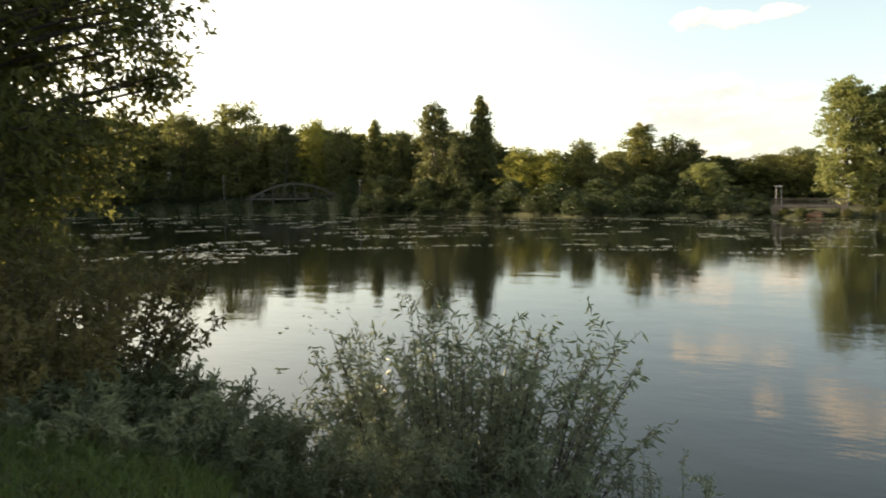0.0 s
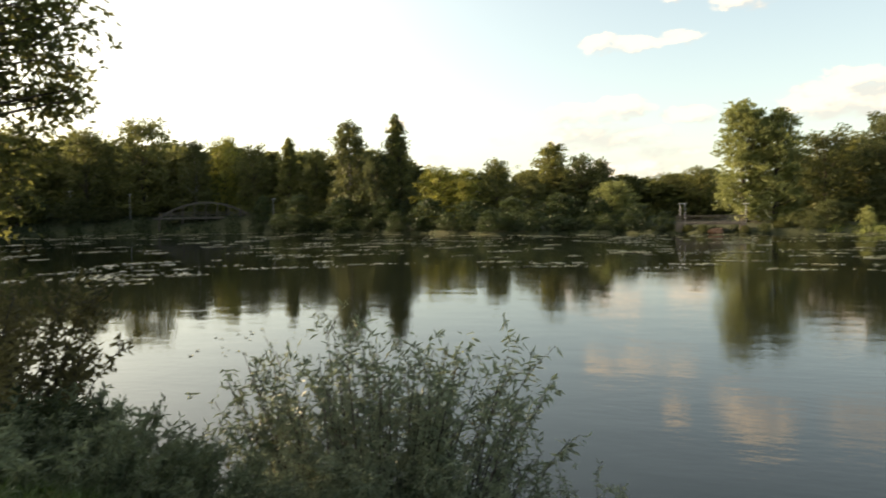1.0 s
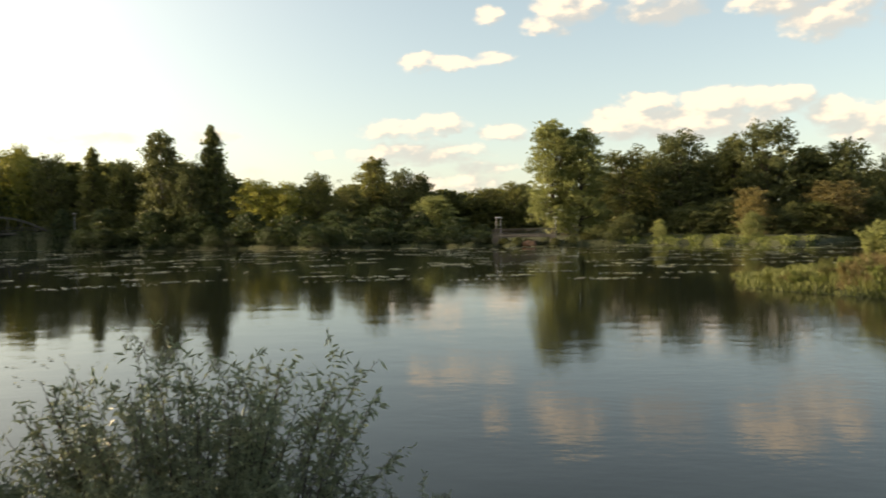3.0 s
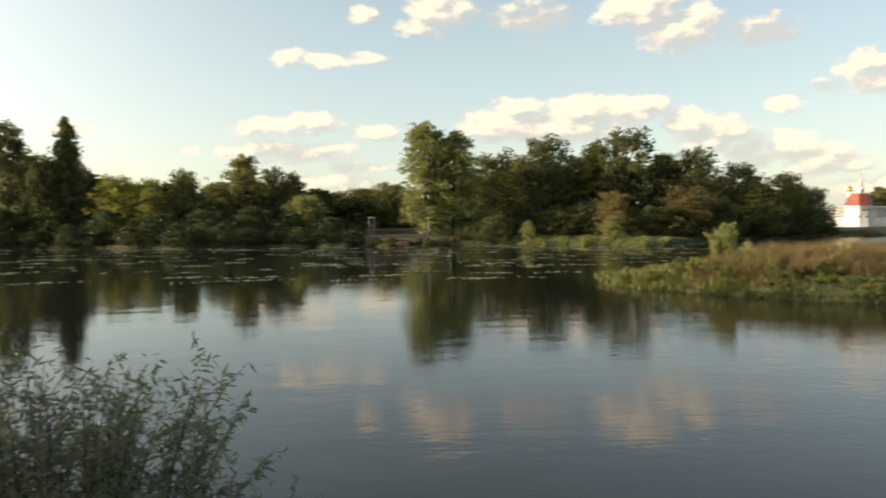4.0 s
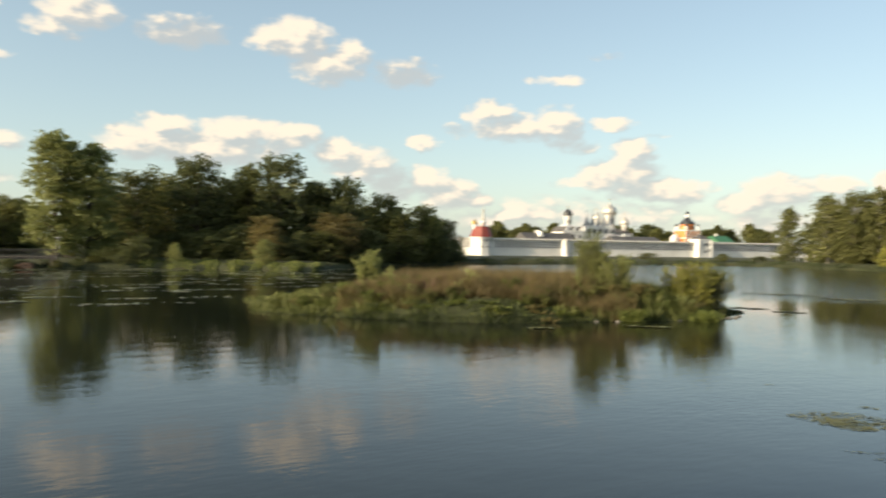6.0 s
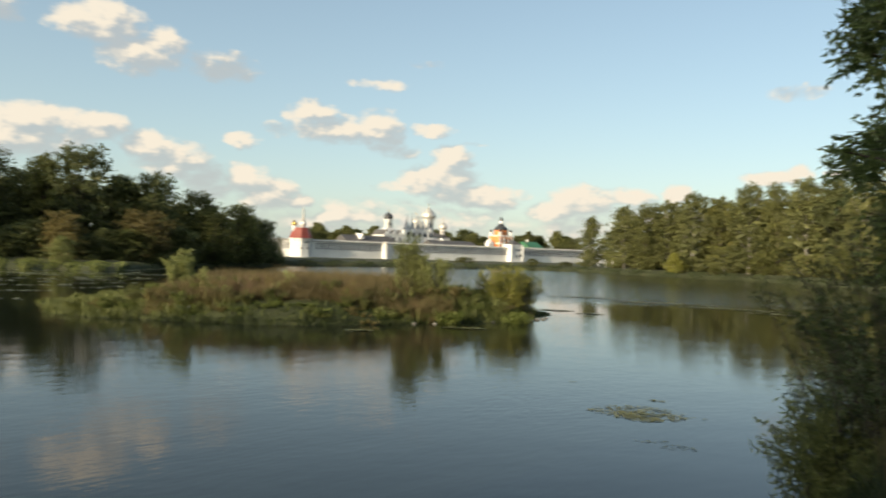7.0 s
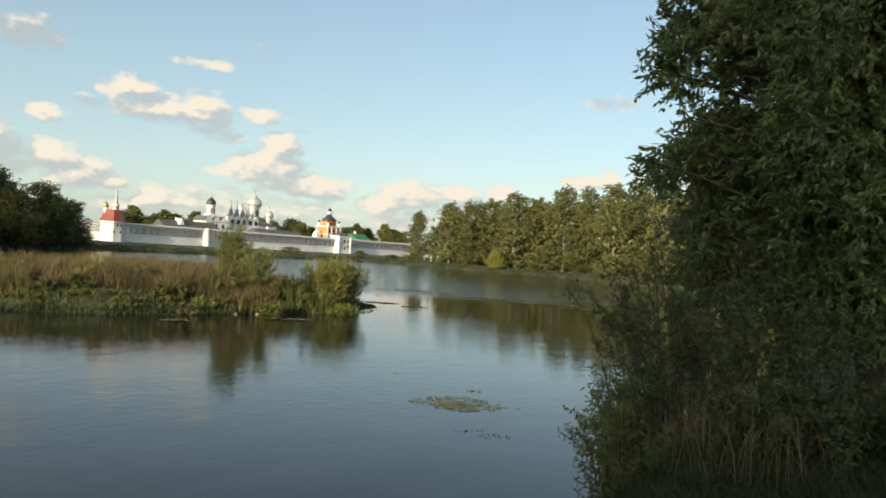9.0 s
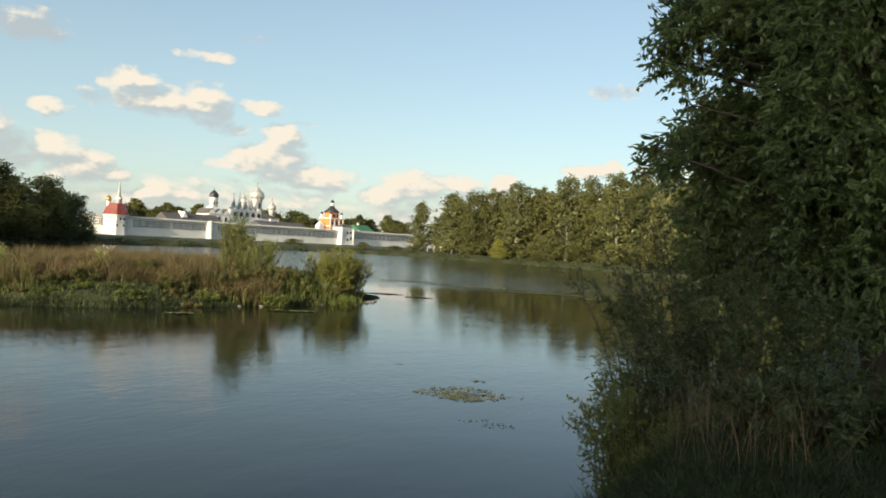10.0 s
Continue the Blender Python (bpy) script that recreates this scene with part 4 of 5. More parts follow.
        LB.append(b.reshape(-1, 3))
        LA.append((d[:, None] * 0.7 + rng.normal(size=(m, per_twig, 3)) * 0.55 + np.array([0, 0, -0.4])).reshape(-1, 3))
        for i in range(0, m, 6):
            paths.append((q0[i] + d[i] * (np.linspace(0, 1, 3) * ln[i])[:, None], np.array([0.008, 0.006, 0.003])))
    tv, tf = tubes(paths, 4)
    link("trunk", np_mesh("trunk", tv, tf, True), M_BARK, ob)
    # larger leaves deep in the crown
    ti = 0.12 + 0.88 * rng.random(inner) ** 1.35
    zi = crown0 + (hgt - crown0) * ti
    ri = radius * np.interp(ti, [0, 0.12, 0.38, 0.52, 0.8, 1.0], [0.5, 0.62, 0.66, 0.58, 0.4, 0.05]) * np.sqrt(rng.random(inner))
    ai = rng.random(inner) * 2 * math.pi
    LB.append(np.stack([ri * np.cos(ai), ri * np.sin(ai), zi], 1))
    LA.append(rng.normal(size=(inner, 3)))
    B, A = np.concatenate(LB), np.concatenate(LA)
    n = len(B)
    L = leaf_len * (0.55 + 0.7 * rng.random(n))
    if inner:
        L[-inner:] *= 2.6
    wide = leaf_w * (0.7 + 0.6 * rng.random(n))
    if inner:
        wide[-inner:] *= 3.0
    V, F = leaves(rng, B, A, L, wide)
    link("crown", np_mesh("crown", V, F), leaf, ob)
    return ob


near_tree("ash_tree", 21, stand(-87.0, 11.6), 11.5, 1.2, 2.05, M_LEAF_ASH, "dense dark green ash tree on the near bank", 700, 0.6, 13, 13, 0.125, 0.046, inner=3400, boughs=((5.1, 92, 3.4), (4.8, 99, 3.35), (4.5, 88, 3.15), (5.7, 94, 3.35), (6.3, 92, 3.3), (3.45, 93, 3.45), (3.6, 97, 3.3), (3.25, 97, 2.7), (2.6, 94, 2.9), (2.1, 97, 2.8), (1.5, 93, 2.8)))
near_tree("maple_tree", 22, stand(66.8, 13.6), 16.5, 1.0, 5.6, M_LEAF_LINDEN, "large leafy maple tree overhanging the near bank", 1500, 0.78, 10, 9, 0.125, 0.062, 0.28, inner=16000, boughs=((5.8, 64, 5.8), (5.0, 62, 6.1), (4.3, 64, 6.2), (3.6, 60, 5.9), (2.6, 64, 5.5), (1.8, 60, 5.4)))
# unseen tree, added to keep the sun off the ash and right bank
near_tree("unseen_shade_tree", 23, stand(93, 18.0), 17.0, 0.8, 5.8, M_LEAF_LINDEN, "leafy tree added out of view to shade the right bank", 420, 0.95, 8, 7, 0.28, 0.16, 0.28, inner=12000)

shrub("willow_bush", 31, stand(22.6, 10.0), 0, M_LEAF_WILLOW, M_BARK, "grey-green willow bush at the water's edge", group="shrubs on the near bank",
      stems=115, hgt=4.0, spread_x=2.2, spread_y=0.9, leaf_len=0.145, leaf_w=0.032, per_twig=9, twigs=14, arch=0.3, up=0.4)
shrub("willow_bush", 32, stand(7.5, 9.3), 0, M_LEAF_WILLOW, M_BARK, "low willow shoots beside the water", group="shrubs on the near bank",
      stems=18, hgt=2.4, spread_x=0.8, spread_y=0.4, leaf_len=0.1, leaf_w=0.02, per_twig=10, twigs=8)
shrub("willow_bush", 33, stand(40.5, 10.4), 0, M_LEAF_WILLOW_DARK, M_BARK, "low spreading willow bush on the grassy bank", group="shrubs on the near bank",
      stems=100, hgt=1.35, spread_x=1.7, spread_y=0.8, leaf_len=0.06, leaf_w=0.02, per_twig=13, twigs=13)
shrub("willow_bush", 34, stand(51.5, 10.0), 0, M_LEAF_RUST, M_BARK, "tangled bush with rusty leaves under the maple", group="shrubs on the near bank",
      stems=80, hgt=3.0, spread_x=1.9, spread_y=1.2, leaf_len=0.09, leaf_w=0.04, per_twig=12, twigs=14)
shrub("willow_bush", 35, stand(47.0, 13.0), 0, M_LEAF_DARK, M_BARK, "dark bush leaning over the water", group="shrubs on the near bank",
      stems=60, hgt=2.4, spread_x=1.8, spread_y=1.1, leaf_len=0.1, leaf_w=0.04, per_twig=12, twigs=14)
shrub("willow_bush", 36, stand(-77.0, 10.8), 0, M_LEAF_DARK, M_BARK, "dusky shrub with pale leaf undersides below the ash", group="shrubs on the near bank",
      stems=42, hgt=3.3, spread_x=1.3, spread_y=2.0, leaf_len=0.065, leaf_w=0.026, per_twig=12, twigs=13)
shrub("willow_bush", 37, stand(-72.3, 10.4), 0, M_LEAF_POPLAR, M_BARK, "light green willow shoots on the bank", group="shrubs on the near bank",
      stems=95, hgt=2.4, spread_x=0.75, spread_y=0.95, leaf_len=0.095, leaf_w=0.026, per_twig=12, twigs=13)
# leaf colour holds the shade at the foot of the ash
shrub("willow_bush", 38, stand(-78.5, 9.3), 0, M_LEAF_SHADE_TONE, M_BARK, "bush at the foot of the ash with shade put into its leaves", group="shrubs on the near bank",
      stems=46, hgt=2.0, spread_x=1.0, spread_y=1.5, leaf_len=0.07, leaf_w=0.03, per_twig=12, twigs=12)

shrub("willow_bush", 39, stand(-74.2, 10.9), 0, M_LEAF_WILLOW, M_BARK, "grey-green willow bush beside the ash", group="shrubs on the near bank",
      stems=60, hgt=2.7, spread_x=0.8, spread_y=1.1, leaf_len=0.08, leaf_w=0.026, per_twig=11, twigs=12)
# next two bushes are added to darken the pale grass below the ash
shrub("darkening_bush", 42, stand(-86.5, 7.4), 0, M_LEAF_SHADE_TONE, M_BARK, "low dark shoots added to darken the grass", group="shrubs on the near bank",
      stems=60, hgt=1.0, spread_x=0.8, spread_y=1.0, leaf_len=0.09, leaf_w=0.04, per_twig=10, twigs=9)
shrub("darkening_bush", 43, stand(-81.0, 7.6), 0, M_LEAF_SHADE_TONE, M_BARK, "low dark shoots added to darken the grass", group="shrubs on the near bank",
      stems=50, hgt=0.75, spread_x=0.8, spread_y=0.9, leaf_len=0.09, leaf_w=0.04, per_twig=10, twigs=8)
shrub("willow_bush", 46, stand(54.0, 7.0), 0, M_LEAF_RUST, M_BARK, "low rusty bush among the bank grass", group="shrubs on the near bank",
      stems=60, hgt=1.15, spread_x=0.8, spread_y=0.9, leaf_len=0.075, leaf_w=0.032, per_twig=10, twigs=9)
shrub("willow_bush", 44, stand(48.5, 6.9), 0, M_LEAF_DARK, M_BARK, "low leafy bush among the bank grass", group="shrubs on the near bank",
      stems=60, hgt=0.8, spread_x=0.9, spread_y=0.6, leaf_len=0.075, leaf_w=0.028, per_twig=10, twigs=9)
shrub("willow_bush", 45, stand(41.0, 7.9), 0, M_LEAF_WOOD, M_BARK, "low leafy bush among the bank grass", group="shrubs on the near bank",
      stems=70, hgt=1.0, spread_x=1.0, spread_y=0.6, leaf_len=0.055, leaf_w=0.024, per_twig=12, twigs=12)
for seed, az, d, h, sx, n in [(47, 43.8, 7.0, 1.2, 0.9, 55), (52, 46.6, 5.6, 0.75, 0.6, 36), (53, 50.0, 6.2, 0.7, 0.6, 32), (54, 42.8, 5.8, 0.85, 0.6, 36), (55, 39.0, 6.2, 0.95, 0.6, 36), (48, 38.2, 7.4, 1.05, 1.0, 50), (49, 34.0, 8.1, 1.25, 1.0, 45), (50, 28.6, 8.7, 1.6, 1.1, 50), (51, 20.5, 8.7, 2.0, 1.1, 44)]:
    shrub("willow_bush", seed, stand(az, d), 0, M_LEAF_WILLOW_DARK if az > 33 else M_LEAF_WILLOW, M_BARK, "low grey-green willow shoots on the bank", group="shrubs on the near bank",
          stems=n, hgt=h, spread_x=sx, spread_y=0.6, leaf_len=0.07 if h < 1.5 else 0.1, leaf_w=0.02, per_twig=11, twigs=13, up=0.3)
shrub("willow_bush", 40, stand(46.5, 8.8), 0, M_LEAF_WOOD, M_BARK, "low leafy bush on the shaded bank", group="shrubs on the near bank",
      stems=70, hgt=1.15, spread_x=1.3, spread_y=0.7, leaf_len=0.08, leaf_w=0.03, per_twig=10, twigs=10)
shrub("willow_bush", 41, stand(53.5, 8.6), 0, M_LEAF_RUST, M_BARK, "low rusty bush on the shaded bank", group="shrubs on the near bank",
      stems=60, hgt=1.3, spread_x=1.2, spread_y=0.8, leaf_len=0.08, leaf_w=0.035, per_twig=10, twigs=10)




def bank_herbs():
    """Low leafy weeds among the grass of the near bank."""
    rng = np.random.default_rng(88)
    protos = [stem_plant(180 + k, 14, 0.26, 0.22, 0.22, 0.032, 0.015, 7, 7, droop=0.1, up=0.1, gather=0.2) for k in range(3)]
    for k in range(26):
        az, d = 44 + 14 * rng.random(), 3.9 + 3.6 * rng.random()
        ob = thing("bank_herb", stand(az, d, 0.02), 360 * rng.random(), "leafy green weed growing in the bank grass", "weed", "weeds on the near bank")
        ob.scale = (0.8 + 0.7 * rng.random(),) * 3
        st, fo = protos[k % 3]
        link("branchwork", st, M_BARK, ob), link("foliage", fo, M_HERB, ob)


bank_herbs()


# ---------------------------------------------------------------- grass
def blades(rng, P, hgt, width, lean=0.35):
    """Bent blades at P (n,3), of height hgt (n,) and width."""
    n = len(P)
    a = rng.random(n) * 2 * math.pi
    side = np.stack([np.cos(a), np.sin(a), np.zeros(n)], 1) * (width * (0.6 + 0.8 * rng.random(n)))[:, None] * 0.5
    b = rng.random(n) * 2 * math.pi
    bend = np.stack([np.cos(b), np.sin(b), np.zeros(n)], 1) * (hgt * lean * rng.random(n))[:, None]
    up = np.array([0, 0, 1.0]) * hgt[:, None]
    V = np.stack([P - side, P + side, P + side * 0.7 + up * 0.6 + bend * 0.35, P - side * 0.7 + up * 0.6 + bend * 0.35, P + up + bend], 1).reshape(-1, 3)
    k = np.arange(n)[:, None] * 5
    Q = np.vstack([k + np.array([[0, 1, 2, 3]]), k + np.array([[3, 2, 4, 4]])])
    return V, Q


def grass_object(name, V, Q, material, label):
    tri = Q[:, 2] == Q[:, 3]
    quads, tris = Q[~tri], Q[tri][:, :3]
    F = np.vstack([quads[:, [0, 1, 2]], quads[:, [0, 2, 3]], tris])
    return tagged(link(name, np_mesh(name, V, F), material), label, "grass", kind="stuff")


def bank_grass(name, seed, n, az0, az1, d0, d1, hgt, width, material, label, lean=0.35):
    rng = np.random.default_rng(seed)
    az = az0 + (az1 - az0) * rng.random(n)
    d = d0 + (d1 - d0) * rng.random(n) ** 0.8
    keep = d < near_shore(az) - 0.1
    az, d = az[keep], d[keep]
    P = np.stack([-np.sin(np.radians(az)) * d, np.cos(np.radians(az)) * d, height(az, d) - 0.02], 1)
    tuft = 0.55 + 0.45 * np.sin(P[:, 0] * 2.3 + 1) * np.sin(P[:, 1] * 2.9)
    V, Q = blades(rng, P, hgt * (0.5 + 0.6 * rng.random(len(P))) * (0.6 + 0.5 * tuft), width, lean)
    grass_object(name, V, Q, material, label)


bank_grass("bank_grass", 41, 24000, 40, 62, 3.6, 10, 0.16, 0.009, M_BANKGRASS, "short green grass on the shaded near bank", 1.5)
bank_grass("bank_grass", 42, 26000, -92, -68, 4.0, 10, 0.24, 0.008, M_GRASS, "rough green grass on the near bank", 1.7)
bank_grass("bank_grass", 48, 30000, -64, 125, 0.5, 9.6, 0.1, 0.012, M_BANKGRASS, "trodden short grass on top of the near bank", 0.8)
bank_grass("tall_grass", 43, 480, -85, -74, 5.8, 8.6, 0.75, 0.005, M_STALK, "tall dry grass stalks below the ash tree", 1.3)
# far strip takes brighter blades that paint its sunlight as colour
bank_grass("far_grass", 44, 16000, -74, -52, 200, 238, 0.45, 0.18, M_BANKGRASS, "far bank grass with sunlight put into its colour")


def far_grass(name, seed, n, az0, az1, back, hgt, width, material, label):
    rng = np.random.default_rng(seed)
    az = az0 + (az1 - az0) * rng.random(n)
    d = far_shore(az) + back * rng.random(n) ** 1.3
    P = np.stack([-np.sin(np.radians(az)) * d, np.cos(np.radians(az)) * d, height(az, d) - 0.05], 1)
    V, Q = blades(rng, P, hgt * (0.5 + 0.7 * rng.random(n)) * (0.7 + 0.4 * np.sin(az * 3.1)), width)
    grass_object(name, V, Q, material, label)


far_grass("shore_grass", 45, 9000, -26, 50, 6, 0.6, 0.12, M_GRASS, "rank green grass along the far waterside")
# dark blades added to darken the paler turf of this bank
far_grass("shore_grass", 49, 9000, 22, 52, 12, 0.9, 0.16, M_GRASS, "dark rank grass on the bank by the arched bridge")
# paler blades; the spit's sunlight is put into their colour
far_grass("shore_grass", 46, 6000, -21.5, -9, 10, 0.55, 0.12, M_SEDGE, "sunlit grass on the low spit")
far_grass("shore_grass", 47, 12000, -74, -26, 9, 0.6, 0.14, M_GRASS, "grass on the bank below the monastery wall")


def isle_grass(name, seed, n, hgt, width, material, label, u0, u1, v0, v1, edge=None, lean=0.35):
    rng = np.random.default_rng(seed)
    u, v = u0 + (u1 - u0) * rng.random(n), v0 + (v1 - v0) * rng.random(n)
    z = isle_z(u, v)
    keep = z > -0.06
    if edge is not None:
        keep = keep & (z < edge)
    u, v, z = u[keep], v[keep], z[keep]
    a = radians(ISLE_TURN)
    P = np.stack([ISLE.x + u * math.cos(a) - v * math.sin(a), ISLE.y + u * math.sin(a) + v * math.cos(a), z - 0.05], 1)
    tuft = 0.68 + 0.34 * np.sin(u * 1.7 + 0.5 * v) * np.sin(v * 2.1 + u * 0.4) + 0.16 * np.sin(u * 3.9 + v) * np.sin(u * 0.8 + 2)
    taper = np.interp(u, [-18, -13, -6, 14, 18], [0.45, 0.6, 1.0, 1.0, 0.5])
    V, Q = blades(rng, P, hgt * (0.55 + 0.55 * rng.random(len(P))) * tuft * taper, width, lean)
    grass_object(name, V, Q, material, label)


isle_grass("island_sedge", 51, 12000, 0.55, 0.05, M_SEDGE, "fresh green sedge round the island's edge", -19, 19, -12, 8, 1.15, lean=0.8)
isle_grass("island_sedge", 56, 13000, 0.5, 0.05, M_GRASS, "dense low herbs on the island's near slope", -18, 18, -11.5, -6, lean=0.9)
isle_grass("island_edge_grass", 57, 110000, 0.42, 0.05, M_GRASS, "dark grass trailing into the water", -19.5, 19.5, -12.6, 2, 0.28, lean=1.3)
isle_grass("island_herbs", 52, 12000, 1.2, 0.05, M_HERB, "green herbs on the island", -19, -4, -10, 6)
isle_grass("island_tall_grass", 53, 46000, 1.65, 0.034, M_DRYGRASS, "tall brown seeding grass on the island", -9.5, 10, -9.2, 7, lean=0.8)
isle_grass("island_herbs", 54, 12000, 1.25, 0.05, M_HERB, "dark green nettles and herbs on the island", 4.5, 17, -9.5, 7)
isle_grass("island_flowers", 55, 260, 1.5, 0.05, M_FLOWER, "dull pink seed heads among the island grass", -4.5, -2.2, -8.2, -5)


def isle_stand(u, v):
    p = isle_point(u, v)
    p.z = float(isle_z(u, v)) - 0.05
    return p


def isle_shrub(name, seed, u, v, leaf, label, **kw):
    return shrub(name, seed, isle_stand(u, v), ISLE_TURN, leaf, M_BARK, label, group="shrubs on the island", **kw)


isle_shrub("island_bush", 61, -8.2, -3.0, M_LEAF_POPLAR, "pale leafy young willow on the island", stems=34, hgt=3.7, spread_x=0.8, spread_y=0.8, leaf_len=0.22, leaf_w=0.11, per_twig=11, twigs=13, up=0.4)
isle_shrub("island_bush", 62, -6.6, -3.5, M_LEAF_POPLAR, "small pale bush in the island grass", stems=20, hgt=2.2, spread_x=1.3, spread_y=0.8, leaf_len=0.18, leaf_w=0.08, per_twig=8, twigs=8)
isle_shrub("island_willow", 63, 7.4, -5.0, M_LEAF_POPLAR, "slim young willow rising over the island", stems=46, hgt=5.3, spread_x=0.9, spread_y=0.8, leaf_len=0.15, leaf_w=0.055, per_twig=13, twigs=14, up=0.5)
isle_shrub("island_willow", 64, 8.9, -5.6, M_LEAF_POPLAR, "light green willow bush on the island", stems=42, hgt=3.8, spread_x=1.3, spread_y=1.0, leaf_len=0.15, leaf_w=0.055, per_twig=13, twigs=13, up=0.3)
isle_shrub("island_bush", 65, 14.6, -3.4, M_LEAF_YELLOW, "yellow-green willow bush at the island's end", stems=70, hgt=4.2, spread_x=2.0, spread_y=1.5, leaf_len=0.14, leaf_w=0.05, per_twig=14, twigs=14)
isle_shrub("island_bush", 66, 15.9, -2.8, M_LEAF_BIRCH, "olive green willow bush at the island's end", stems=60, hgt=3.8, spread_x=1.6, spread_y=1.3, leaf_len=0.14, leaf_w=0.05, per_twig=14, twigs=13)
for k, (u, v, h) in enumerate([(9.6, -8.9, 1.2), (14.4, -8.0, 1.3), (-6.0, -7.0, 1.2), (-9.2, -5.4, 1.2), (3.5, -8.0, 1.0)]):
    isle_shrub("island_tussock", 70 + k, u, v, M_SEDGE, "rounded green tussock at the island's edge", stems=26, hgt=h, spread_x=0.9, spread_y=0.6, leaf_len=0.32, leaf_w=0.05, per_twig=8, twigs=7, droop=0.2, up=0.8)
isle_shrub("island_weed", 76, -0.6, -7.6, M_LEAF_POPLAR, "tall pale weed among the grass", stems=7, hgt=2.1, spread_x=0.4, spread_y=0.3, leaf_len=0.22, leaf_w=0.1, per_twig=8, twigs=8)


def stone(seed, p, size):
    rng = np.random.default_rng(seed)
    bm = bmesh.new()
    bmesh.ops.create_icosphere(bm, subdivisions=2, radius=1.0)
    off = rng.random(3) * 10
    for v in bm.verts:
        v.co *= 0.8 + 0.35 * noise.noise(v.co * 1.3 + Vector(off))
    me = bpy.data.meshes.new("stone")
    bm.to_mesh(me)
    bm.free()
    ob = link("stone", me, M_STONE)
    ob.matrix_world = Matrix.LocRotScale(p, Euler((0, 0, off[0])), (size, size * 0.8, size * 0.55))
    tagged(ob, "grey shore stone at the island's edge", "stone", "stones at the island's edge")


for k, (u, v, s) in enumerate([(16.8, -5.2, 0.3), (17.4, -4.7, 0.24), (16.1, -5.8, 0.26), (18.0, -3.6, 0.22), (15.3, -6.4, 0.22), (12.9, -7.6, 0.2), (8.6, -9.4, 0.2), (7.2, -9.6, 0.18)]):
    p = isle_point(u, v)
    p.z = max(0.02, float(isle_z(u, v)))
    stone(80 + k, p, s)


# ---------------------------------------------------------------- floating leaves
def floating(name, seed, patches, material, label, r0, r1, category):
    """Round pads with a notch, laid on the water in loose patches: az, distance, half length across, half depth, count."""
    rng = np.random.default_rng(seed)
    P, az_all = [], []
    for az, d, across, deep, n in patches:
        q, a = np.sqrt(rng.random(n)), rng.random(n) * 2 * math.pi
        k = rng.random(n) * 0.5 + 0.5
        u, v = across * q * np.cos(a) * k, deep * q * np.sin(a)
        t = radians(az)
        c = pol(az, d)
        P.append(np.stack([c.x + u * math.cos(t) - v * math.sin(t), c.y + u * math.sin(t) + v * math.cos(t), np.full(n, 0.012)], 1))
    P = np.concatenate(P)
    n = len(P)
    R = r0 + (r1 - r0) * rng.random(n)
    spin = rng.random(n) * 2 * math.pi
    ang = np.array([0.18, 1.2, 2.2, 3.14, 4.1, 5.1, 6.1])
    ring = np.stack([np.cos(ang[None] + spin[:, None]), np.sin(ang[None] + spin[:, None]), np.zeros((n, 7))], -1) * R[:, None, None]
    ring[..., 2] = rng.random((n, 7)) * R[:, None] * 0.35
    V = np.concatenate([P[:, None], P[:, None] + ring], 1).reshape(-1, 3)
    base = np.arange(n)[:, None, None] * 8
    tri = np.array([[0, i, i + 1] for i in range(1, 7)])[None]
    F = (base + tri).reshape(-1, 3)
    tagged(link(name, np_mesh(name, V, F), material), label, category, kind="stuff")


def pad_patches():
    rng = np.random.default_rng(91)
    rows = []
    for _ in range(400):
        az = -24 + 74 * rng.random()
        far = float(far_shore(az))
        d = far - 3 - (far - 62) * rng.random() ** 1.5
        if az < -16 and d < 80:
            continue
        rows.append((az, d, 0.8 + 5.0 * rng.random() ** 2, 0.2 + 0.8 * rng.random(), int(6 + 30 * rng.random())))
    for _ in range(13):
        rows.append((36 + 9 * rng.random(), 52 + 26 * rng.random(), 1.0 + 2.5 * rng.random(), 0.5 + 1.0 * rng.random(), int(14 + 26 * rng.random())))
    return rows


floating("lily_pads", 92, pad_patches(), M_PAD, "scattered lily pads floating on the pond", 0.1, 0.22, "lily pads")
floating("pond_weed", 93, [(-58.7, 24.5, 1.7, 1.1, 420), (-58.2, 24.2, 0.8, 0.5, 170), (-58.9, 23.6, 0.9, 0.4, 110), (-56.0, 24.4, 0.7, 0.15, 24), (-61.4, 24.3, 1.0, 0.2, 36), (-61.2, 20.4, 0.6, 0.25, 20), (-59.6, 20.8, 0.6, 0.2, 12), (-59.8, 26.8, 0.5, 0.15, 20), (-53.6, 29.5, 0.3, 0.1, 8)],
         M_WEED, "mat of olive pond weed afloat", 0.02, 0.055, "pond weed")
floating("pond_weed", 94, [(-54.5, 88, 5, 0.7, 130), (-60, 84, 7, 1.0, 260), (-65, 80, 7, 1.0, 260), (-52.5, 66, 1.8, 0.4, 70), (-55, 64, 1.4, 0.3, 40), (-68, 76, 4, 0.8, 120), (-45.5, 47.6, 1.8, 0.25, 60), (-38, 44.5, 0.8, 0.2, 30)],
         M_WEED, "thin drifts of weed on the open water", 0.08, 0.2, "pond weed")
floating("fallen_leaves", 95, [(30.5, 30, 3.0, 1.6, 16), (33, 27, 2.0, 1.0, 9)], M_WEED, "few leaves drifting on the water", 0.04, 0.1, "leaves")


# leafy herbs that break up the island's grass
def herb_row():
    rng = np.random.default_rng(77)
    for k in range(90):
        u, v = -15 + 30 * rng.random(), -9.6 + 4.2 * rng.random()
        if float(isle_z(u, v)) < 0.15:
            continue
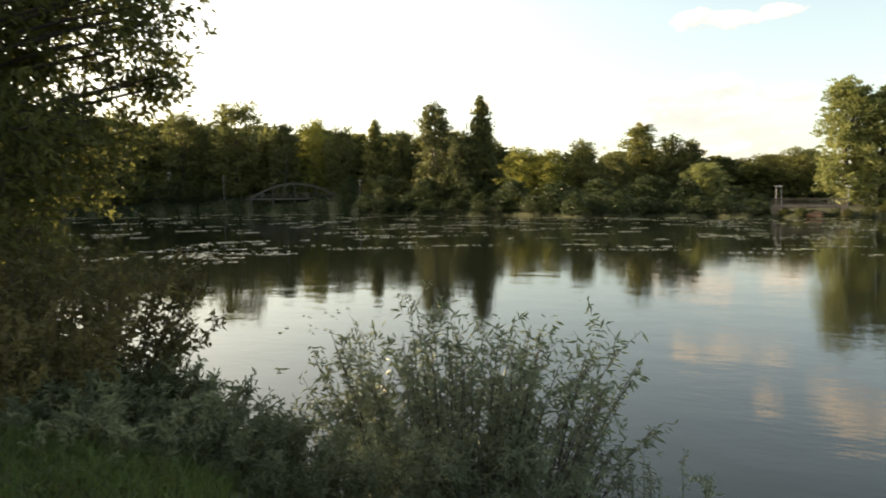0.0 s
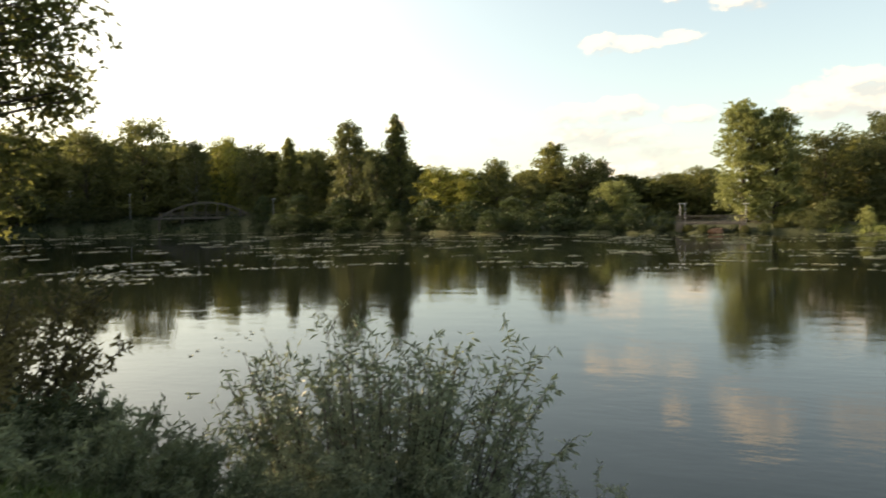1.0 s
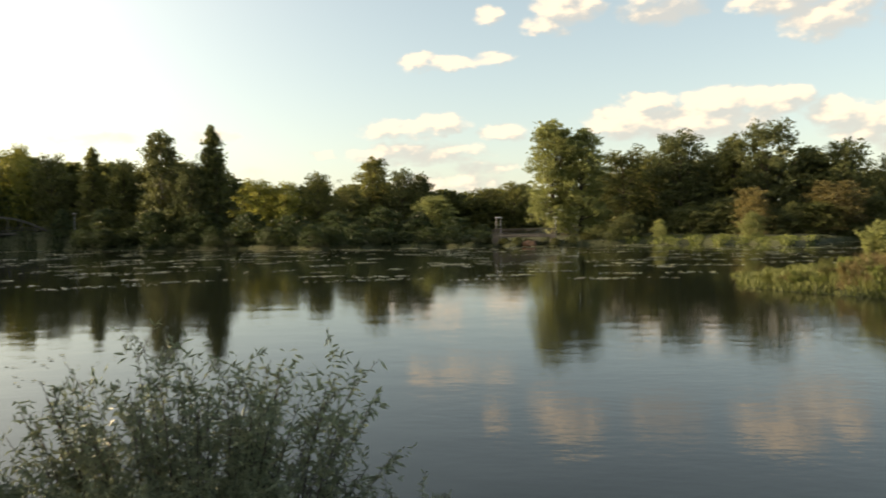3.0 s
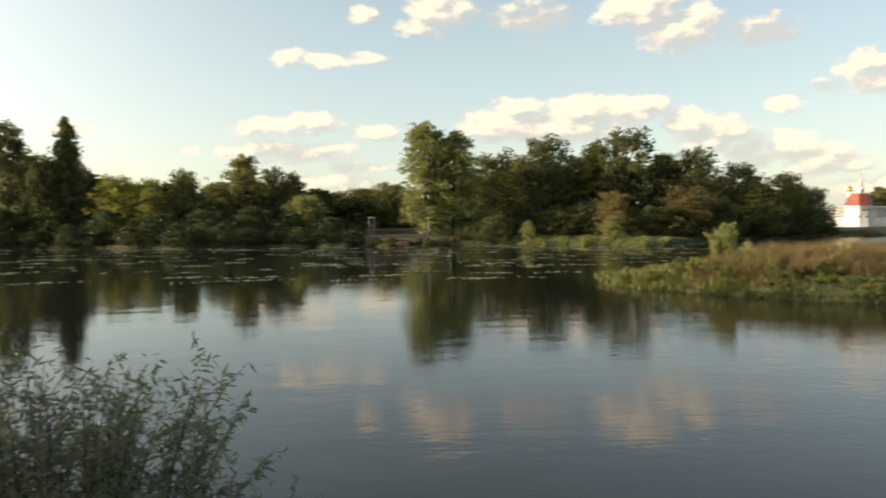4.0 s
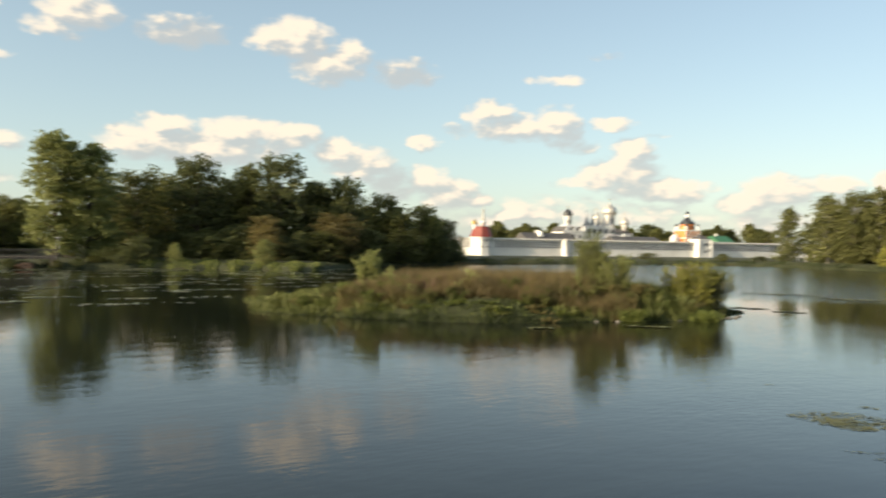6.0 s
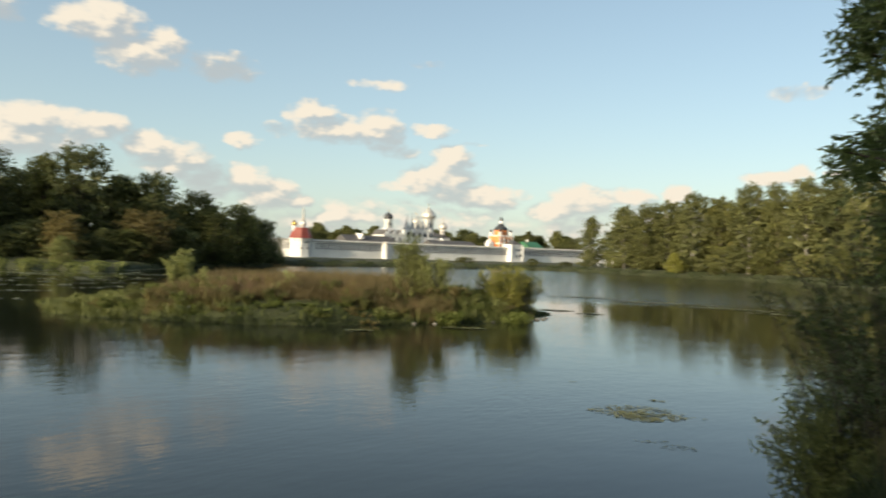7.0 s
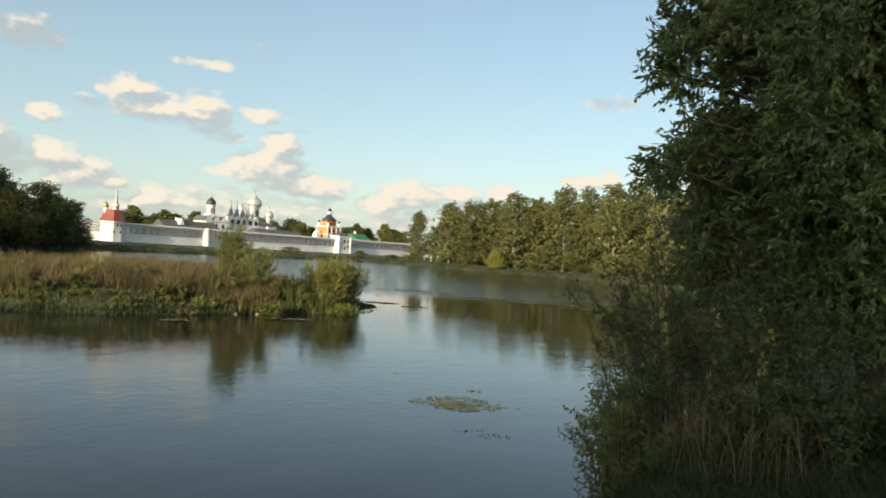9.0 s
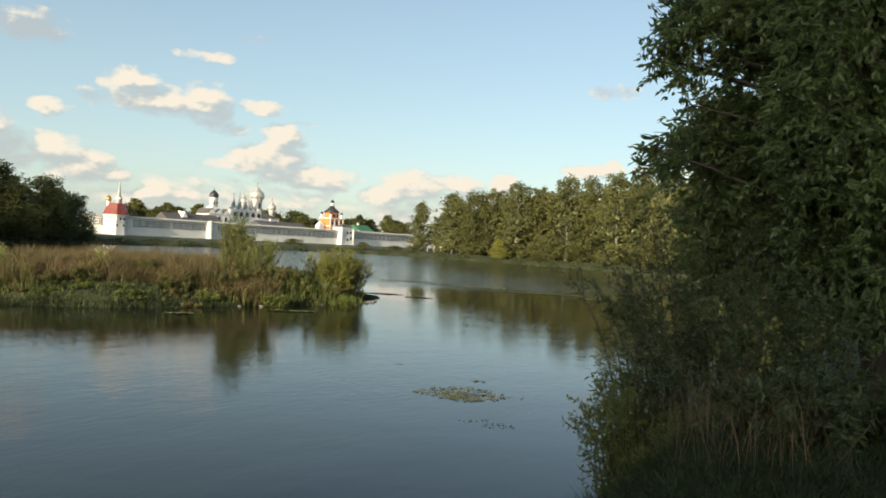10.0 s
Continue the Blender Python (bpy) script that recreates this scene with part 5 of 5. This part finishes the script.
        leaf = (M_HERB, M_LEAF_POPLAR, M_LEAF_RUST, M_SEDGE, M_LEAF_WOOD, M_LEAF_RUST)[k % 6]
        isle_shrub("island_herb", 120 + k, u, v, leaf, "leafy wild herb growing on the island", stems=9, hgt=0.8 + 1.1 * rng.random(), spread_x=0.9, spread_y=0.55,
                   leaf_len=0.14, leaf_w=0.06, per_twig=11, twigs=9, up=0.3, gather=0.06)

    for k in range(70):
        u, v = -16 + 32 * rng.random(), -10.9 + 2.6 * rng.random()
        if float(isle_z(u, v)) < 0.05:
            continue
        leaf = (M_SEDGE, M_HERB, M_LEAF_SHADE_TONE, M_SEDGE, M_LEAF_RUST)[k % 5]
        isle_shrub("island_herb", 300 + k, u, v, leaf, "low leafy tuft trailing at the island's edge", stems=8, hgt=0.45 + 0.5 * rng.random(), spread_x=0.9, spread_y=0.5,
                   leaf_len=0.14, leaf_w=0.05, per_twig=9, twigs=8, up=0.1, gather=0.06)


herb_row()


# ---------------------------------------------------------------- bridges, lamps
def beam(bm, a, b, w, h):
    """A square-edged beam from a to b."""
    a, b = Vector(a), Vector(b)
    m = look(a, b)
    L = (b - a).length
    bmesh.ops.create_cube(bm, size=1.0, matrix=m @ Matrix.Translation((0, 0, -L / 2)) @ Matrix.Diagonal((w, h, L, 1)))


def arch_bridge(p, turn):
    """Timber footbridge: deck on an embankment gap, two arched trusses with posts."""
    ob = thing("arch_bridge", p, turn, "weathered timber footbridge with arched side trusses", "bridge")
    half = 10.0
    bm = bmesh.new()
    box(bm, -half - 1, half + 1, -1.4, 1.4, -0.35, 0.0, 0.03)
    part("deck", bm, M_TIMBER, ob)
    for y in (-1.35, 1.35):
        bm = bmesh.new()
        n = 20
        for i in range(n):
            x0, x1 = -half + 2 * half * i / n, -half + 2 * half * (i + 1) / n
            z0, z1 = (3.3 * (1 - (x / half) ** 2) for x in (x0, x1))
            beam(bm, (x0, y, z0), (x1, y, z1), 0.3, 0.34)
        part("arch", bm, M_TIMBER, ob, "curved timber arch")
        for x in (-7.5, -5, -2.5, 0, 2.5, 5, 7.5):
            bm = bmesh.new()
            box(bm, x - 0.1, x + 0.1, y - 0.1, y + 0.1, 0, 3.3 * (1 - (x / half) ** 2))
            part("post", bm, M_TIMBER, ob)
        for z in (0.55, 1.05):
            bm = bmesh.new()
            box(bm, -half, half, y - 0.05, y + 0.05, z - 0.06, z + 0.06)
            part("rail", bm, M_TIMBER, ob)
    for x in (-half, -half / 2, 0, half / 2, half):
        bm = bmesh.new()
        for y in (-1.1, 1.1):
            box(bm, x - 0.15, x + 0.15, y - 0.15, y + 0.15, -p[2] - 0.5, -0.3)
        part("pier", bm, M_TIMBER, ob)
    return ob


p = pol(34.6, 182)
arch_bridge((p.x, p.y, 3.4), 34.6)


def rail_bridge(p, turn, half):
    ob = thing("footbridge", p, turn, "low footbridge with upright picket railing", "bridge")
    bm = bmesh.new()
    box(bm, -half, half, -1.2, 1.2, -0.3, 0, 0.03)
    part("deck", bm, M_TIMBER, ob)
    for y in (-1.15, 1.15):
        for z in (0.15, 1.05):
            bm = bmesh.new()
            box(bm, -half, half, y - 0.05, y + 0.05, z - 0.05, z + 0.05)
            part("rail", bm, M_TIMBER, ob)
        n = int(half * 2 / 0.45)
        for i in range(n + 1):
            bm = bmesh.new()
            x = -half + 2 * half * i / n
            box(bm, x - 0.035, x + 0.035, y - 0.035, y + 0.035, 0.0, 1.15)
            part("picket", bm, M_TIMBER, ob)
    for x in (-half + 0.4, half - 0.4):
        bm = bmesh.new()
        box(bm, x - 0.5, x + 0.5, -1.4, 1.4, -p[2] - 0.4, -0.3, 0.05)
        part("abutment", bm, M_TIMBER, ob)


p = pol(-1.7, 130.5)
rail_bridge((p.x, p.y, 1.75), -1.7, 5.2)


def street_lamp(az, d, hgt, pair=False, foot=None):
    p = stand(az, d, 0.1)
    if foot is not None:
        p.z = foot
    ob = thing("street_lamp", p, az, "slim grey park lamp with a flat head", "lamp", "park lamps")
    xs = (-0.38, 0.38) if pair else (0.0,)
    for x in xs:
        bm = bmesh.new()
        lathe(bm, [(0.12, 0), (0.1, 0.5), (0.07, 0.6), (0.055, hgt)], 8, (x, 0, 0))
        part("pole", bm, M_STEEL, ob)
    bm = bmesh.new()
    w = 0.62 if pair else 0.45
    box(bm, -w, w, -0.28, 0.28, hgt, hgt + 0.09, 0.02)
    part("lamp_head", bm, M_WHITE, ob, "flat pale lamp head")
    bm = bmesh.new()
    box(bm, -w * 0.7, w * 0.7, -0.2, 0.2, hgt - 0.06, hgt)
    part("diffuser", bm, M_STEEL, ob)


street_lamp(43.3, 194, 6.4)
street_lamp(39.6, 190, 5.8)
street_lamp(29.9, 170, 5.0)
street_lamp(0.2, 132.5, 4.2, True)
street_lamp(-4.0, 132.5, 3.9)


def clay_mound(az, d):
    rng = np.random.default_rng(5)
    bm = bmesh.new()
    bmesh.ops.create_icosphere(bm, subdivisions=3, radius=1.0)
    for v in bm.verts:
        v.co *= 0.85 + 0.3 * noise.noise(v.co * 1.6)
    me = bpy.data.meshes.new("clay_mound")
    bm.to_mesh(me)
    bm.free()
    ob = link("clay_mound", me, M_CLAY)
    p = stand(az, d)
    ob.matrix_world = Matrix.LocRotScale((p.x, p.y, 0.25), Euler((0, 0, radians(az))), (1.5, 1.2, 0.75))
    tagged(ob, "bare orange clay mound beside the footbridge", "mound")


clay_mound(-2.1, 128.6)

# ---------------------------------------------------------------- the monastery
WALL_A, WALL_TURN = pol(-34.2, 240), -8.1


def wall_point(s, back=0.0, z=0.0):
    a = radians(WALL_TURN)
    return Vector((WALL_A.x + s * math.cos(a) - back * math.sin(a), WALL_A.y + s * math.sin(a) + back * math.cos(a), z))


WALL_Z0, WALL_Z1 = 0.6, 6.3


def panel_mesh():
    """A square moulded frame round a smaller raised one, which paints a low-sun shadow."""
    bm = bmesh.new()
    for r, w, dpt in ((0.9, 0.19, 0.12), (0.32, 0.12, 0.08)):
        box(bm, -r, r, -dpt, 0, -r, -r + w)
        box(bm, -r, r, -dpt, 0, r - w, r)
        box(bm, -r, -r + w, -dpt, 0, -r + w, r - w)
        box(bm, r - w, r, -dpt, 0, -r + w, r - w)
    me = bpy.data.meshes.new("wall_panel")
    bm.to_mesh(me)
    bm.free()
    me.materials.append(M_LINE_SHADE)
    return me


PANEL = panel_mesh()


def wall_run(at, turn, length, label, first=2.6, stops=()):
    ob = thing("monastery_wall", at, turn, label, "wall")
    bm = bmesh.new()
    box(bm, 0, length, 0, 2.0, WALL_Z0, WALL_Z1)
    part("masonry", bm, M_WHITE, ob)
    bm = bmesh.new()
    box(bm, 0, length, -0.12, -0.002, WALL_Z0, WALL_Z0 + 0.7, 0.03)
    part("plinth", bm, M_WHITE, ob)
    for z, h in ((3.66, 0.1),):
        bm = bmesh.new()
        box(bm, 0, length, -0.1, -0.002, z, z + h)
        part("string_course", bm, M_BAND, ob)
    bm = bmesh.new()
    v = [bm.verts.new(c) for x in (-0.1, length + 0.1) for c in ((x, -0.55, WALL_Z1 - 0.05), (x, 2.55, WALL_Z1 - 0.05), (x, 2.55, WALL_Z1 + 0.1), (x, 1.0, WALL_Z1 + 0.5), (x, -0.55, WALL_Z1 + 0.1))]
    for i in range(5):
        j = (i + 1) % 5
        bm.faces.new((v[i], v[j], v[5 + j], v[5 + i]))
    bm.faces.new(v[:5]), bm.faces.new(v[5:])
    bmesh.ops.recalc_face_normals(bm, faces=bm.faces[:])
    part("coping", bm, M_COPING, ob, "pale boarded wall roof")
    x = first
    while x < length - 1.2:
        if all(abs(x - s) > 2.2 for s in stops):
            q = new("wall_panel", PANEL)
            q.parent = ob
            q.location = (x, -0.004, 4.8)
        x += 2.15
    return ob


wall_run(wall_point(0), WALL_TURN, 79.7, "long white monastery wall with framed square panels", stops=(26.5,))
wall_run(wall_point(84.7), WALL_TURN, 74, "long white monastery wall with framed square panels", first=1.8)
wall_run(wall_point(-27, 12), WALL_TURN - 24.0, 27, "white monastery wall behind the corner tower", first=2.0)


def prism_roof(bm, x0, x1, y0, y1, z0, z1, along="x"):
    if along == "x":
        ym = (y0 + y1) / 2
        v = [bm.verts.new(c) for c in ((x0, y0, z0), (x1, y0, z0), (x1, y1, z0), (x0, y1, z0), (x0, ym, z1), (x1, ym, z1))]
        fs = ((0, 1, 5, 4), (2, 3, 4, 5), (0, 4, 3), (1, 2, 5), (0, 3, 2, 1))
    else:
        xm = (x0 + x1) / 2
        v = [bm.verts.new(c) for c in ((x0, y0, z0), (x1, y0, z0), (x1, y1, z0), (x0, y1, z0), (xm, y0, z1), (xm, y1, z1))]
        fs = ((0, 1, 4), (1, 2, 5, 4), (2, 3, 5), (3, 0, 4, 5), (0, 3, 2, 1))
    for f in fs:
        bm.faces.new([v[i] for i in f])
    bmesh.ops.recalc_face_normals(bm, faces=bm.faces[:])


def lathed(name, profile, material, parent, at, seg=16, label="", smooth=True, turn=0.0):
    bm = bmesh.new()
    lathe(bm, profile, seg, at, turn)
    return part(name, bm, material, parent, label, smooth)


def window_part(parent, x, y, z, w, h, material=None):
    bm = bmesh.new()
    box(bm, x - w / 2, x + w / 2, y - 0.06, y, z, z + h)
    for i in range(6):
        a = math.pi * i / 6
        b = math.pi * (i + 1) / 6
        vs = [bm.verts.new((x + math.cos(t) * w / 2, yy, z + h + math.sin(t) * w / 2)) for yy in (y - 0.06, y) for t in (a, b)]
        c0, c1 = bm.verts.new((x, y - 0.06, z + h)), bm.verts.new((x, y, z + h))
        bm.faces.new((c0, vs[0], vs[1]))
        bm.faces.new((vs[0], vs[2], vs[3], vs[1]))
    return part("window", bm, material or M_OPENING, parent)


def cross(parent, at, h, material):
    bm = bmesh.new()
    x, y, z = at
    box(bm, x - 0.06, x + 0.06, y - 0.06, y + 0.06, z, z + h)
    box(bm, x - h * 0.22, x + h * 0.22, y - 0.05, y + 0.05, z + h * 0.62, z + h * 0.72)
    part("finial", bm, material, parent)


# corner tower with its red tent and spire
def corner_tower():
    p = wall_point(-3.2, 0.6)
    ob = thing("corner_tower", (p.x, p.y, 0), WALL_TURN, "white corner tower with red iron roof and gilded spire", "tower")
    lathed("body", [(3.35, 0.5), (3.2, 1.6), (3.1, 6.2), (3.4, 6.5), (3.4, 7.0)], M_WHITE, ob, (0, 0, 0), 8, smooth=False, turn=math.pi / 8)
    lathed("roof", [(3.65, 7.0), (3.5, 7.2), (2.9, 8.6), (2.3, 10.2)], M_REDROOF, ob, (0, 0, 0), 8, "red sheet-iron tent roof", False, math.pi / 8)
    lathed("lantern", [(0.85, 10.1), (0.85, 11.3), (1.05, 11.4), (0.75, 12.0)], M_WHITE, ob, (0.55, 0, 0), 12)
    lathed("spire", [(0.62, 12.0), (0.42, 12.8), (0.3, 14.2), (0.12, 16.2), (0.04, 16.8)], M_COPING, ob, (0.55, 0, 0), 10, "pale tapering spire")
    lathed("turret", [(0.55, 9.2), (0.55, 10.8)], M_WHITE, ob, (-2.1, 0.6, 0), 10)
    lathed("cupola", [(a, b + 10.8) for a, b in onion(0.85, 1.9)], M_GOLD, ob, (-2.1, 0.6, 0), 12, "small gilded onion cupola")
    for x, z in ((-1.0, 3.6), (0.9, 3.6), (-0.1, 5.4), (1.0, 5.4)):
        window_part(ob, x, -2.92, z, 0.5, 0.5)
    lathed("string_course", [(3.25, 4.7), (3.25, 4.95)], M_BAND, ob, (0, 0, 0), 8, smooth=False, turn=math.pi / 8)


corner_tower()


def buttress(s):
    p = wall_point(s, -0.5)
    ob = thing("wall_buttress", (p.x, p.y, 0), WALL_TURN, "plain white half-round buttress on the wall", "buttress")
    lathed("shaft", [(1.2, 0.4), (1.05, 1.2), (1.05, 5.9), (1.2, 6.2)], M_WHITE, ob, (0, 0, 0), 12)
    lathed("cap", [(1.3, 6.2), (0.7, 6.8), (0.1, 7.0)], M_COPING, ob, (0, 0, 0), 12)


buttress(26.5)


def gate_turret():
    p = wall_point(82.2, 0.5)
    ob = thing("gate_turret", (p.x, p.y, 0), WALL_TURN, "square white gate turret standing proud of the wall", "tower")
    bm = bmesh.new()
    v = [bm.verts.new(c) for c in ((-3.3, -3, 0.4), (3.1, -3, 0.4), (3.1, 3, 0.4), (-3.3, 3, 0.4), (-2.7, -2.5, 7.3), (2.7, -2.5, 7.3), (2.7, 2.5, 7.3), (-2.7, 2.5, 7.3))]
    for f in ((0, 1, 5, 4), (1, 2, 6, 5), (2, 3, 7, 6), (3, 0, 4, 7), (4, 5, 6, 7), (3, 2, 1, 0)):
        bm.faces.new([v[i] for i in f])
    part("body", bm, M_WHITE, ob)
    bm = bmesh.new()
    box(bm, -2.95, 2.95, -2.75, 2.75, 7.3, 7.75, 0.04)
    part("cornice", bm, M_WHITE, ob)
    bm = bmesh.new()
    lathe(bm, [(3.9, 7.75), (0.4, 9.2)], 4, (0, 0, 0), math.pi / 4)
    part("roof", bm, M_GREYROOF, ob)
    for x, z in ((-0.2, 5.4), (1.4, 5.4), (-0.2, 2.9), (1.4, 3.4)):
        window_part(ob, x, -2.86 + (z - 3) * 0.07, z, 0.7, 0.7)
    for x in (-2.9, 2.7):
        bm = bmesh.new()
        box(bm, x - 0.3, x + 0.3, -3.05, -2.6, 0.4, 7.2, 0.05)
        part("pilaster", bm, M_WHITE, ob)


gate_turret()


def white_church():
    p = pol(-39.8, 278)
    ob = thing("white_church", (p.x, p.y, 0), WALL_TURN, "white stone church with one black helmet dome", "church")
    bm = bmesh.new()
    box(bm, -4.2, 4.2, -4, 4, 0.5, 9.6, 0.1)
    part("nave", bm, M_WHITE, ob)
    for x in (-2.8, 0, 2.8):
        bm = bmesh.new()
        prism_roof(bm, x - 1.5, x + 1.5, -4.25, 4.25, 9.6, 11.2, "y")
        part("gable", bm, M_WHITE, ob)
        bm = bmesh.new()
        prism_roof(bm, x - 1.62, x + 1.62, -4.12, 4.12, 9.62, 11.5, "y")
        part("gable_roof", bm, M_GREYROOF, ob, "dark sheet roof over the gable")
    bm = bmesh.new()
    lathe(bm, [(4.4, 10.2), (1.9, 12.2)], 4, (0, 0, 0), math.pi / 4)
    part("roof", bm, M_BAND, ob)
    lathed("drum", [(1.4, 11.6), (1.4, 15.0), (1.55, 15.1), (1.55, 15.3)], M_WHITE, ob, (0, 0, 0))
    lathed("dome", [(1.5, 15.3), (1.68, 15.9), (1.45, 16.7), (0.85, 17.3), (0.15, 17.9)], M_DARKDOME, ob, (0, 0, 0), 16, "black helmet dome")
    cross(ob, (0, 0, 17.8), 0.9, M_GOLD)
    for x in (-2.6, 0, 2.6):
        window_part(ob, x, -4.02, 7.2, 0.8, 1.2)
    for x in (-0.7, 0.7):
        window_part(ob, x * 0.8, -1.3, 12.6, 0.35, 1.2)


white_church()


def cathedral():
    p = pol(-42.6, 304)
    ob = thing("cathedral", (p.x, p.y, 0), WALL_TURN, "white cathedral with silver-grey onion domes", "church")
    bm = bmesh.new()
    box(bm, -7.4, 7.4, -6.4, 6.4, 0.5, 9.8, 0.12)
    part("nave", bm, M_WHITE, ob)
    bm = bmesh.new()
    lathe(bm, [(9.6, 9.8), (3, 12.0)], 4, (0, 0, 0), math.pi / 4)
    part("roof", bm, M_GREYROOF, ob)
    for x, y, r, z0, z1, top in ((1.2, 0, 2.0, 11.4, 16.4, 5.4), (6.0, -3.2, 1.2, 9.7, 12.6, 3.8), (3.6, 3.4, 1.2, 11, 14.2, 3.6), (-2.6, 3.2, 1.2, 11, 14.4, 3.6), (-5.0, -3.0, 1.2, 10.4, 12.8, 3.6)):
        lathed("drum", [(r, z0), (r, z1), (r * 1.12, z1 + 0.1), (r * 1.12, z1 + 0.3)], M_WHITE, ob, (x, y, 0))
        lathed("dome", [(a, b + z1 + 0.3) for a, b in onion(r * 1.45, top)], M_SILVER, ob, (x, y, 0), 16, "silver-grey onion dome")
        cross(ob, (x, y, z1 + top + 0.2), 1.2, M_GOLD)
        window_part(ob, x, y - r * 0.98, z0 + (z1 - z0) * 0.4, r * 0.35, (z1 - z0) * 0.35)
    for x in (-5.8, -2.9, 0, 2.9, 5.8):
        window_part(ob, x, -6.42, 6.5, 1.0, 1.8)


cathedral()


def bell_wall():
    p = pol(-42.0, 288)
    ob = thing("bell_tower", (p.x, p.y, 0), WALL_TURN, "white bell tower with a row of grey tent spires", "tower")
    bm = bmesh.new()
    box(bm, -6.2, 6.2, -1.6, 1.6, 0.5, 9.2, 0.06)
    part("base", bm, M_WHITE, ob)
    for i, x in enumerate((-5.0, -2.5, 0.0, 2.5, 5.0)):
        bm = bmesh.new()
        box(bm, x - 1.1, x + 1.1, -1.4, 1.4, 9.2, 11.6, 0.05)
        part("bell_arch", bm, M_WHITE, ob)
        window_part(ob, x, -1.42, 9.4, 1.3, 1.0)
        bm = bmesh.new()
        prism_roof(bm, x - 1.15, x + 1.15, -1.5, 1.5, 11.6, 12.5, "y")
        part("gable", bm, M_WHITE, ob)
        h = (5.0, 5.6, 4.6, 4.4, 5.2)[i]
        lathed("tent", [(1.15, 11.7), (0.5, 11.7 + h * 0.55), (0.06, 11.7 + h)], M_TENT, ob, (x, 0, 0), 8, "grey tent spire", False)
        cross(ob, (x, 0, 11.6 + h), 1.1, M_TENT)


bell_wall()


def orange_church():
    p = pol(-48.2, 300)
    ob = thing("gate_church", (p.x, p.y, 0), WALL_TURN, "orange limewashed church with white trim and black dome", "church")
    bm = bmesh.new()
    box(bm, -3.2, 3.2, -3.2, 3.2, 0.5, 11.0, 0.06)
    part("nave", bm, M_ORANGE, ob)
    for z in (8.0, 10.9):
        bm = bmesh.new()
        box(bm, -3.4, 3.4, -3.4, 3.4, z, z + 0.35, 0.05)
        part("cornice", bm, M_WHITE, ob)
    for x in (-3.1, -1.1, 1.1, 3.1):
        bm = bmesh.new()
        box(bm, x - 0.25, x + 0.25, -3.36, -3.203, 1, 10.9)
        part("pilaster", bm, M_WHITE, ob)
    for x in (-2.1, 0, 2.1):
        window_part(ob, x, -3.21, 8.7, 0.75, 1.0)
    lathed("octagon", [(2.6, 11.25), (2.6, 13.2), (2.8, 13.3), (2.8, 13.5)], M_ORANGE, ob, (0, 0, 0), 8, smooth=False)
    for x in (-1.0, 1.0):
        window_part(ob, x, -2.42, 11.6, 0.6, 0.9)
    lathed("dome", [(3.1, 13.4), (2.5, 14.1), (1.8, 14.7), (1.1, 15.3), (0.75, 15.9)], M_DARKDOME, ob, (0, 0, 0), 16, "black rounded dome")
    lathed("lantern", [(0.7, 15.8), (0.7, 17.0)], M_WHITE, ob, (0, 0, 0), 10)
    lathed("cupola", [(a, b + 17.0) for a, b in onion(0.8, 1.6)], M_DARKDOME, ob, (0, 0, 0), 12)
    for x in (-2.7, 2.7):
        for y in (-2.7, 2.7):
            lathed("corner_turret", [(0.45, 11.2), (0.45, 12.6)], M_WHITE, ob, (x, y, 0), 8)
            lathed("corner_cupola", [(a, b + 12.6) for a, b in onion(0.55, 1.2)], M_DARKDOME, ob, (x, y, 0), 10)
    bm = bmesh.new()
    lathe(bm, [(1.6, 0.5), (1.6, 8.2), (0.1, 10.0)], 4, (-5.6, 0, 0), math.pi / 4)
    part("stair_turret", bm, M_WHITE, ob)


orange_church()


def long_house(az, d, half, wall_top, ridge, roof, label, deep=4.0, dormer=False):
    p = pol(az, d)
    ob = thing("monastery_house", (p.x, p.y, 0), WALL_TURN, label, "house", "houses behind the wall")
    bm = bmesh.new()
    box(bm, -half, half, -deep, deep, 0.5, wall_top, 0.05)
    part("walls", bm, M_WHITE, ob)
    bm = bmesh.new()
    prism_roof(bm, -half - 0.4, half + 0.4, -deep - 0.5, deep + 0.5, wall_top, ridge)
    part("roof", bm, roof, ob)
    for i in range(int(half)):
        x = -half + 1.2 + i * 2.0
        if x < half - 0.8:
            window_part(ob, x, -deep - 0.01, 3.2, 0.8, 1.0)
    bm = bmesh.new()
    box(bm, -half * 0.4, -half * 0.4 + 0.7, -0.3, 0.4, ridge - 0.6, ridge + 0.8)
    part("chimney", bm, M_WHITE, ob)
    if dormer:
        bm = bmesh.new()
        prism_roof(bm, -half * 0.35 - 0.9, -half * 0.35 + 0.9, -deep * 0.8, 0, wall_top + 1.0, ridge + 0.5, "y")
        part("dormer", bm, M_WHITE, ob)


long_house(-38.2, 266, 9.5, 6.6, 9.0, M_GREYROOF, "long white house with a dark sheet roof", dormer=True)
long_house(-44.4, 280, 9.5, 6.4, 8.3, M_GREYROOF, "low white house with a grey roof")
long_house(-50.3, 300, 3.3, 7.0, 9.2, M_GREENROOF, "small house with a green iron roof")

# white posts on the grass by the wall's end
for k, az in enumerate((-55.4, -55.9, -56.4)):
    p = stand(az, 240)
    ob = thing("white_post", p, 0, "slim white-painted wooden post on the grass", "post", "white posts")
    lathed("shaft", [(0.14, 0), (0.13, 1.0 + 0.8 * (k > 0)), (0.05, 1.1 + 0.8 * (k > 0))], M_WHITE, ob, (0, 0, 0), 8)
